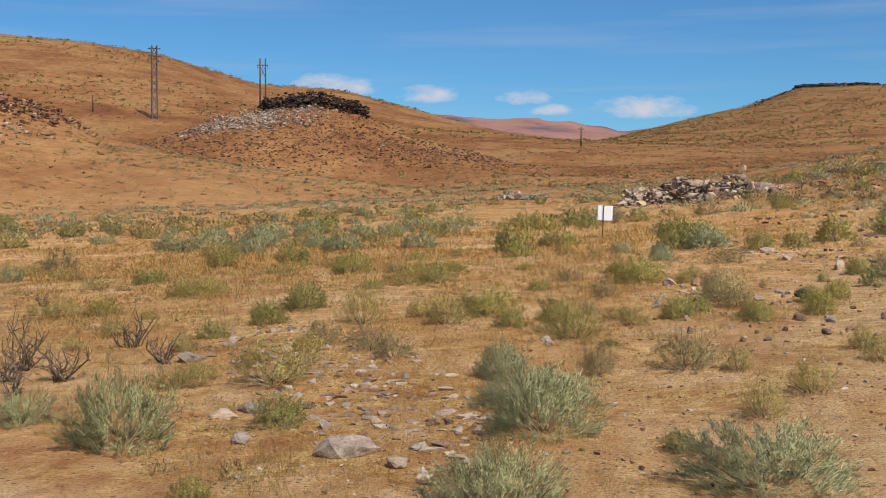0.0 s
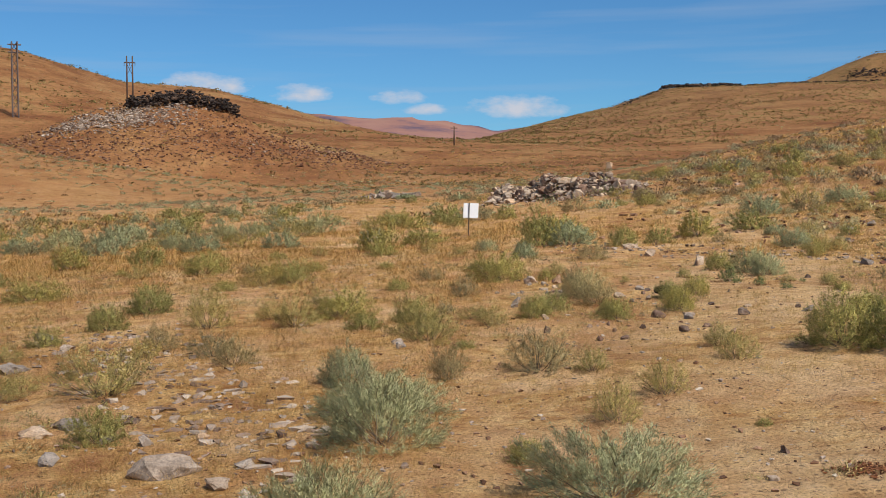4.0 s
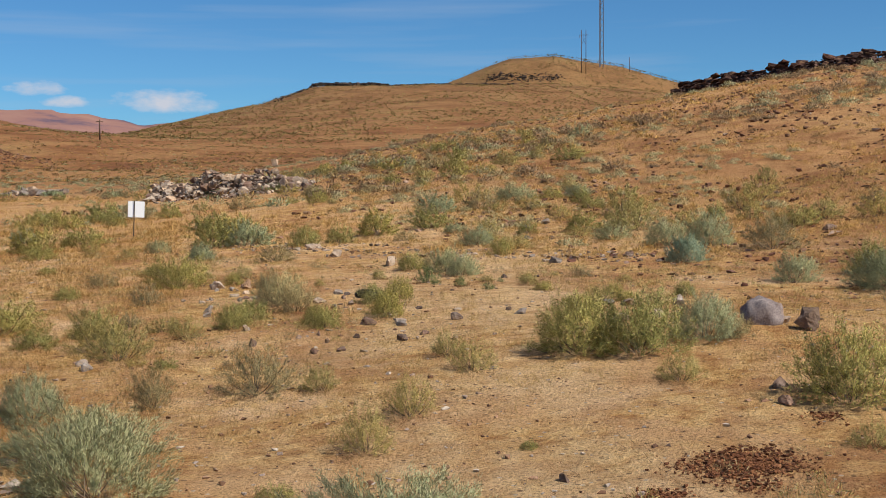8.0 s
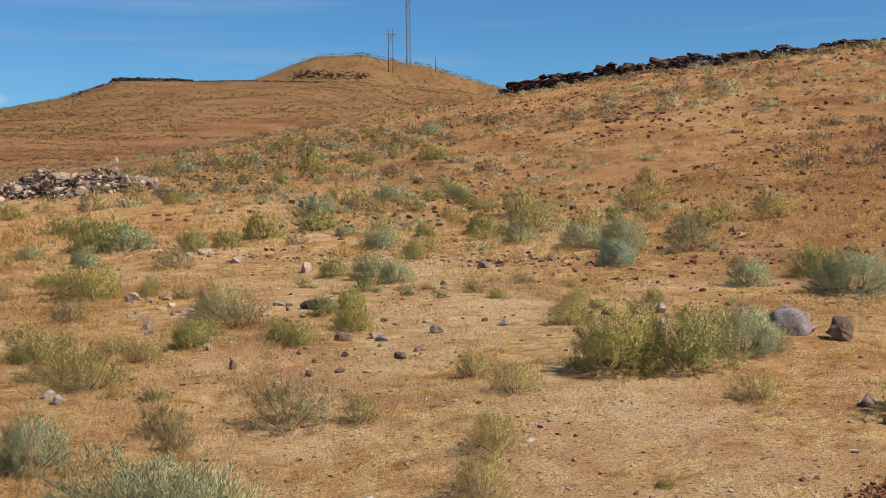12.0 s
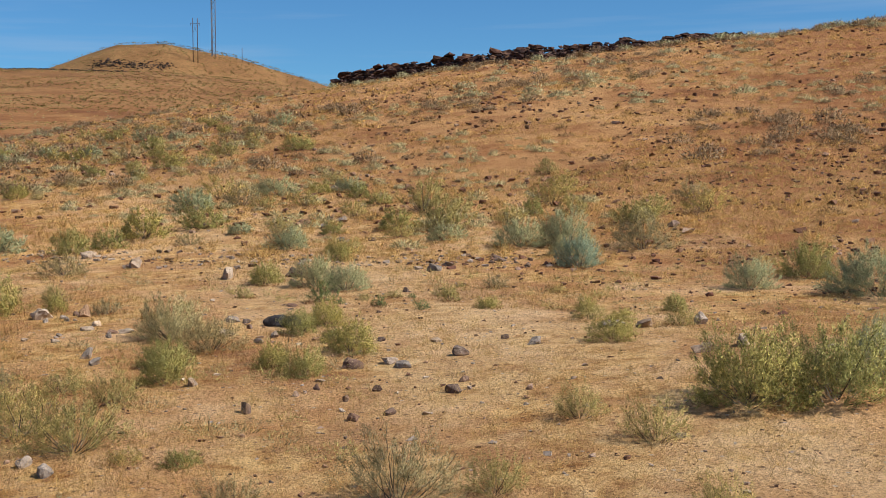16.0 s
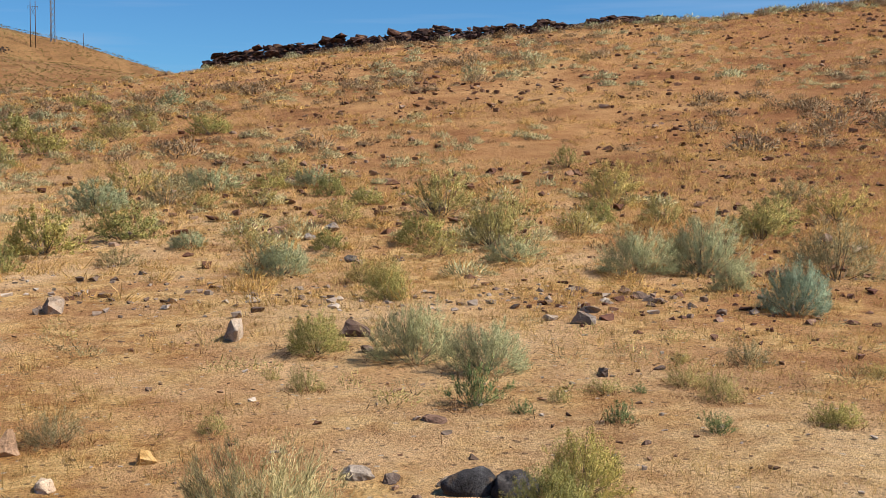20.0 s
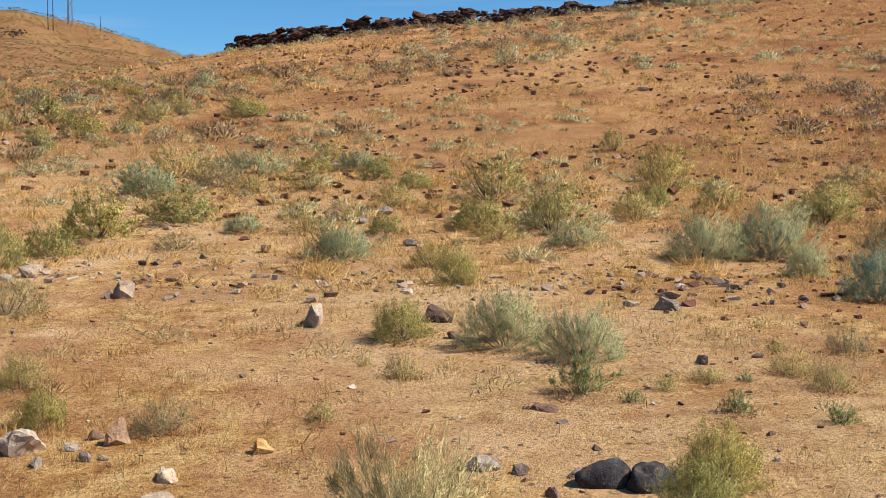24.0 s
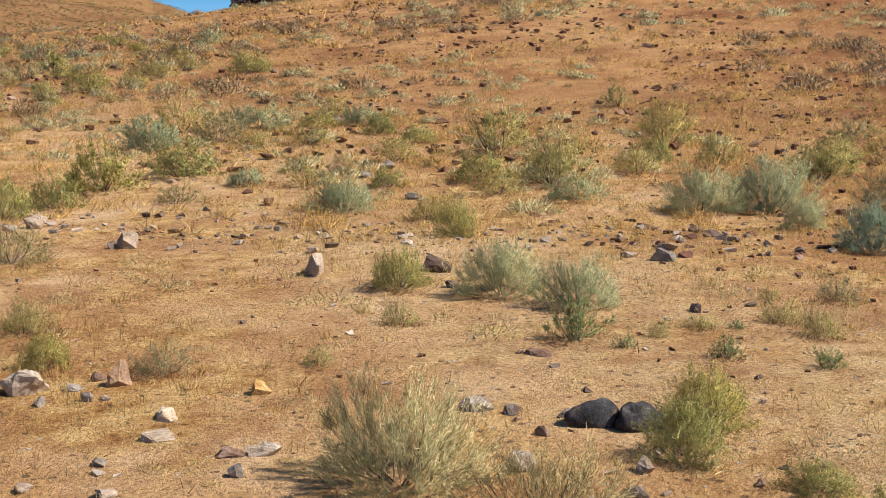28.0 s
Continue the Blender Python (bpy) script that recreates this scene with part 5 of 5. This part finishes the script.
pu = [r.random() for _ in range(1500)]
pr = np.array([r.gauss(0, 1) for _ in pu])
px, py = np.array([along(PILE_LINE, u)[0] for u in pu]) + 0.5 * pr, np.array([along(PILE_LINE, u)[1] for u in pu]) + 1.6 * pr
ph = np.array([heap_height(u) for u in pu]) * np.exp(-pr * pr * 0.8) * np.random.default_rng(73).uniform(0, 0.95, 1500)
strewn("rubble", TALUS, px, py, 0.1 + 0.45 * np.random.default_rng(71).uniform(0, 1, 1500) ** 2, "broken grey and tan rubble round rock heap", "rubble", 72, 0.2, 0.8, land(px, py) + ph)

for x, y, w in ((9.0, 101, 1.6), (13.4, 81.5, 1.5), (16.4, 75.5, 1.7), (17.2, 77.5, 1.2), (5.2, 118, 1.8), (11.0, 90, 1.3)):
    brush("heap_brush", np.array([x, x + 0.4]), np.array([y, y - 0.3]), np.array([w, w * 0.7]), SAGE, 420, int(y), "grey-green brush growing on rubble heap", 0.04)

# ---- outcrops on the knolls and far crests ----
g = np.random.default_rng(17)


def outcrop(name, mat, line, count, scatter, lo, hi, label, category, seed, lift=0.3, heap=0.0):
    q = random.Random(seed)
    pts = [along(line, q.random()) for _ in range(count)]
    xs = np.array([p[0] for p in pts]) + np.array([q.gauss(0, scatter[0]) for _ in pts])
    ys = np.array([p[1] for p in pts]) + np.array([q.gauss(0, scatter[1]) for _ in pts])
    zs = land(xs, ys) + heap * np.array([q.random() for _ in pts])
    sizes = np.array([lo + (hi - lo) * q.random() ** 2 for _ in pts])
    strewn(name, mat, xs, ys, sizes, label, category, seed, lift, 0.85, zs)


outcrop("lava_ledge", FARLAVA, [(-50, 270, 0), (-44, 271, 0), (-37, 272, 0), (-30, 273, 0), (-27, 276, 0)], 900, (0.8, 1.2), 0.6, 1.5, "black lava ledge capping rocky knoll", "rock ledge", 201, 0.35, 1.9)
outcrop("pale_talus", TALUS, [(-64, 262, 0), (-55, 265, 0), (-46, 264, 0), (-37, 267, 0)], 2000, (2.4, 3.6), 0.3, 1.15, "pale grey broken talus below lava ledge", "talus", 202)
outcrop("scree", SCREE, [(-74, 250, 0), (-45, 246, 0), (-22, 260, 0), (4, 272, 0)], 5200, (6, 10), 0.2, 0.95, "rust-brown scree on rocky knoll", "scree", 203)
outcrop("rubble", SCREE, [(-82, 186, 0), (-74, 190, 0), (-69, 196, 0)], 380, (2.6, 3.4), 0.4, 1.5, "rusty rubble heap on western knoll", "rubble", 204, 0.4, 1.0)
outcrop("rubble", TALUS, [(-80, 176, 0), (-70, 176, 0)], 240, (3.0, 5), 0.3, 1.1, "grey stones on flank of western knoll", "rubble", 205)
EAST_LEDGE = [(226, 862, 0), (247, 862, 0), (275, 852, 0)]
EAST_LEDGE_THIN = [(270, 853, 0), (318, 838, 0), (366, 818, 0)]
DOME_BAND = [(396, 936, 0), (416, 912, 0), (441, 894, 0)]
EAST_BLOCKS = [(190, 850, 0), (222, 848, 0)]
outcrop("lava_ledge", FARLAVA, EAST_LEDGE, 420, (2.5, 3), 1.4, 4.8, "dark lava ledge on far hill crest", "rock ledge", 206, 0.35, 0.9)
outcrop("lava_ledge", FARLAVA, EAST_LEDGE_THIN, 330, (4, 2), 1.2, 3.4, "dark lava ledge on far hill crest", "rock ledge", 207, 0.25)
outcrop("lava_ledge", FARLAVA, DOME_BAND, 420, (5, 3), 1.2, 3.0, "dark lava band below domed summit", "rock ledge", 208, 0.3)
outcrop("lava_ledge", FARLAVA, EAST_BLOCKS, 90, (6, 8), 1.0, 2.8, "scattered lava blocks on hill crest", "rock ledge", 209, 0.3)


# ---- the sign ----
def box(name, sx, sy, sz, mat, bevel=0.0):
    bm = bmesh.new()
    bmesh.ops.create_cube(bm, size=1)
    bmesh.ops.scale(bm, vec=(sx, sy, sz), verts=bm.verts)
    if bevel:
        bmesh.ops.bevel(bm, geom=bm.edges[:], offset=bevel, segments=2, affect="EDGES")
    me = bpy.data.meshes.new(name)
    bm.to_mesh(me)
    bm.free()
    me.materials.append(mat)
    return me


def build_sign(x, y):
    base = ground_z(x, y)
    sign = thing("sign", "blank white square sign on thin steel post", "sign")
    sign.matrix_basis = pose(x, y, base, 0, 2.5, -8)
    post = part("post", box("post", 0.035, 0.04, 1.55, POSTSTEEL, 0.006), sign)
    post.location = (-0.07, -0.035, 0.62)
    board = part("board", box("board", 0.62, 0.012, 0.62, WHITEPAINT, 0.004), sign, "white painted metal board")
    board.location = (0, 0, 1.06)


build_sign(5.15, 50.08)


# ---- power lines and the mast ----
def pole_mesh(name, tall, r0, r1, mat):
    v, f = tube([(0, 0, -1), (0, 0, tall * 0.5), (0, 0, tall)], [r0, (r0 + r1) / 2, r1], 8)
    return from_arrays(name, v, f, mat, True)


def beam(name, a, b, r, mat):
    v, f = tube([a, (np.asarray(a) + np.asarray(b)) / 2, b], [r, r, r], 5)
    return from_arrays(name, v, f, mat)


def h_frame(x, y, tall, gap, turn, label):
    top = thing("power_pole", label, "power pole", "power line")
    top.matrix_basis = pose(x, y, ground_z(x, y), 0, 0, turn)
    for s in (-1, 1):
        p = part("pole", pole_mesh("pole", tall, 0.34, 0.24, POLEWOOD), top)
        p.location = (s * gap / 2, 0, 0)
    part("crossarm", beam("crossarm", (-gap, 0, tall * 0.88), (gap, 0, tall * 0.88), 0.2, POLEWOOD), top)
    for s in (-1, 1):
        part("brace", beam("brace", (-s * gap / 2, 0.1 * s, tall * 0.66), (s * gap / 2, 0.1 * s, tall * 0.86), 0.1, POLEWOOD), top)
    for s in (-1, 0, 1):
        part("insulator", beam("insulator", (s * gap * 0.95, 0, tall * 0.82), (s * gap * 0.95, 0, tall * 0.875), 0.12, STEEL), top)


h_frame(467.3, 897.2, 36.0, 3.8, -22, "twin wooden power poles on domed hilltop")
h_frame(-81.8, 442.5, 20.5, 2.0, 10, "twin wooden power poles behind rocky knoll")


def single_pole(x, y, tall, label, arm=True):
    top = thing("utility_pole", label, "utility pole", "power line")
    top.matrix_basis = pose(x, y, ground_z(x, y), 0, 0, 12)
    part("pole", pole_mesh("pole", tall, 0.26, 0.18, POLEWOOD), top)
    if arm:
        part("crossarm", beam("crossarm", (-1.1, 0, tall * 0.9), (1.1, 0, tall * 0.9), 0.13, POLEWOOD), top)


single_pole(-126.0, 381.8, 5.2, "short wooden utility pole on hillside", False)
single_pole(512.4, 899.7, 11.5, "short wooden utility pole on hilltop", False)
single_pole(31.4, 378.9, 6.2, "lone wooden utility pole in valley gap")


def lattice_tower(name, x, y, tall, foot, head, legs, panels, leg_r, brace_r, mat, label, category, arms=()):
    top = thing(name, label, category)
    top.matrix_basis = pose(x, y, ground_z(x, y) - 0.5, 0, 0, 20)
    ang = [2 * math.pi * (k + 0.5) / legs for k in range(legs)]

    def corner(k, u):
        w = foot + (head - foot) * u
        return np.array([math.cos(ang[k % legs]) * w, math.sin(ang[k % legs]) * w, tall * u])

    for k in range(legs):
        part("leg", beam("leg", corner(k, 0), corner(k, 1), leg_r, mat), top)
        zig = [tube([corner(k + (i % 2), i / panels), (corner(k + (i % 2), i / panels) + corner(k + 1 - (i % 2), (i + 1) / panels)) / 2, corner(k + 1 - (i % 2), (i + 1) / panels)], [brace_r] * 3, 4) for i in range(panels)]
        part("bracing", from_arrays("bracing", *joined(zig), mat), top)
    for u, reach in arms:
        part("crossarm", beam("crossarm", (-reach, 0, tall * u), (reach, 0, tall * u), leg_r * 1.2, mat), top)


lattice_tower("radio_mast", 490.2, 909.0, 125.0, 2.1, 2.1, 3, 26, 0.32, 0.16, MAST, "tall slender steel lattice mast on hilltop", "radio mast")
lattice_tower("pylon", -106.5, 384.5, 24.0, 1.25, 1.15, 4, 9, 0.20, 0.11, STEEL, "rust-brown steel lattice pylon on hillside", "pylon", ((0.96, 2.0), (0.86, 2.0)))
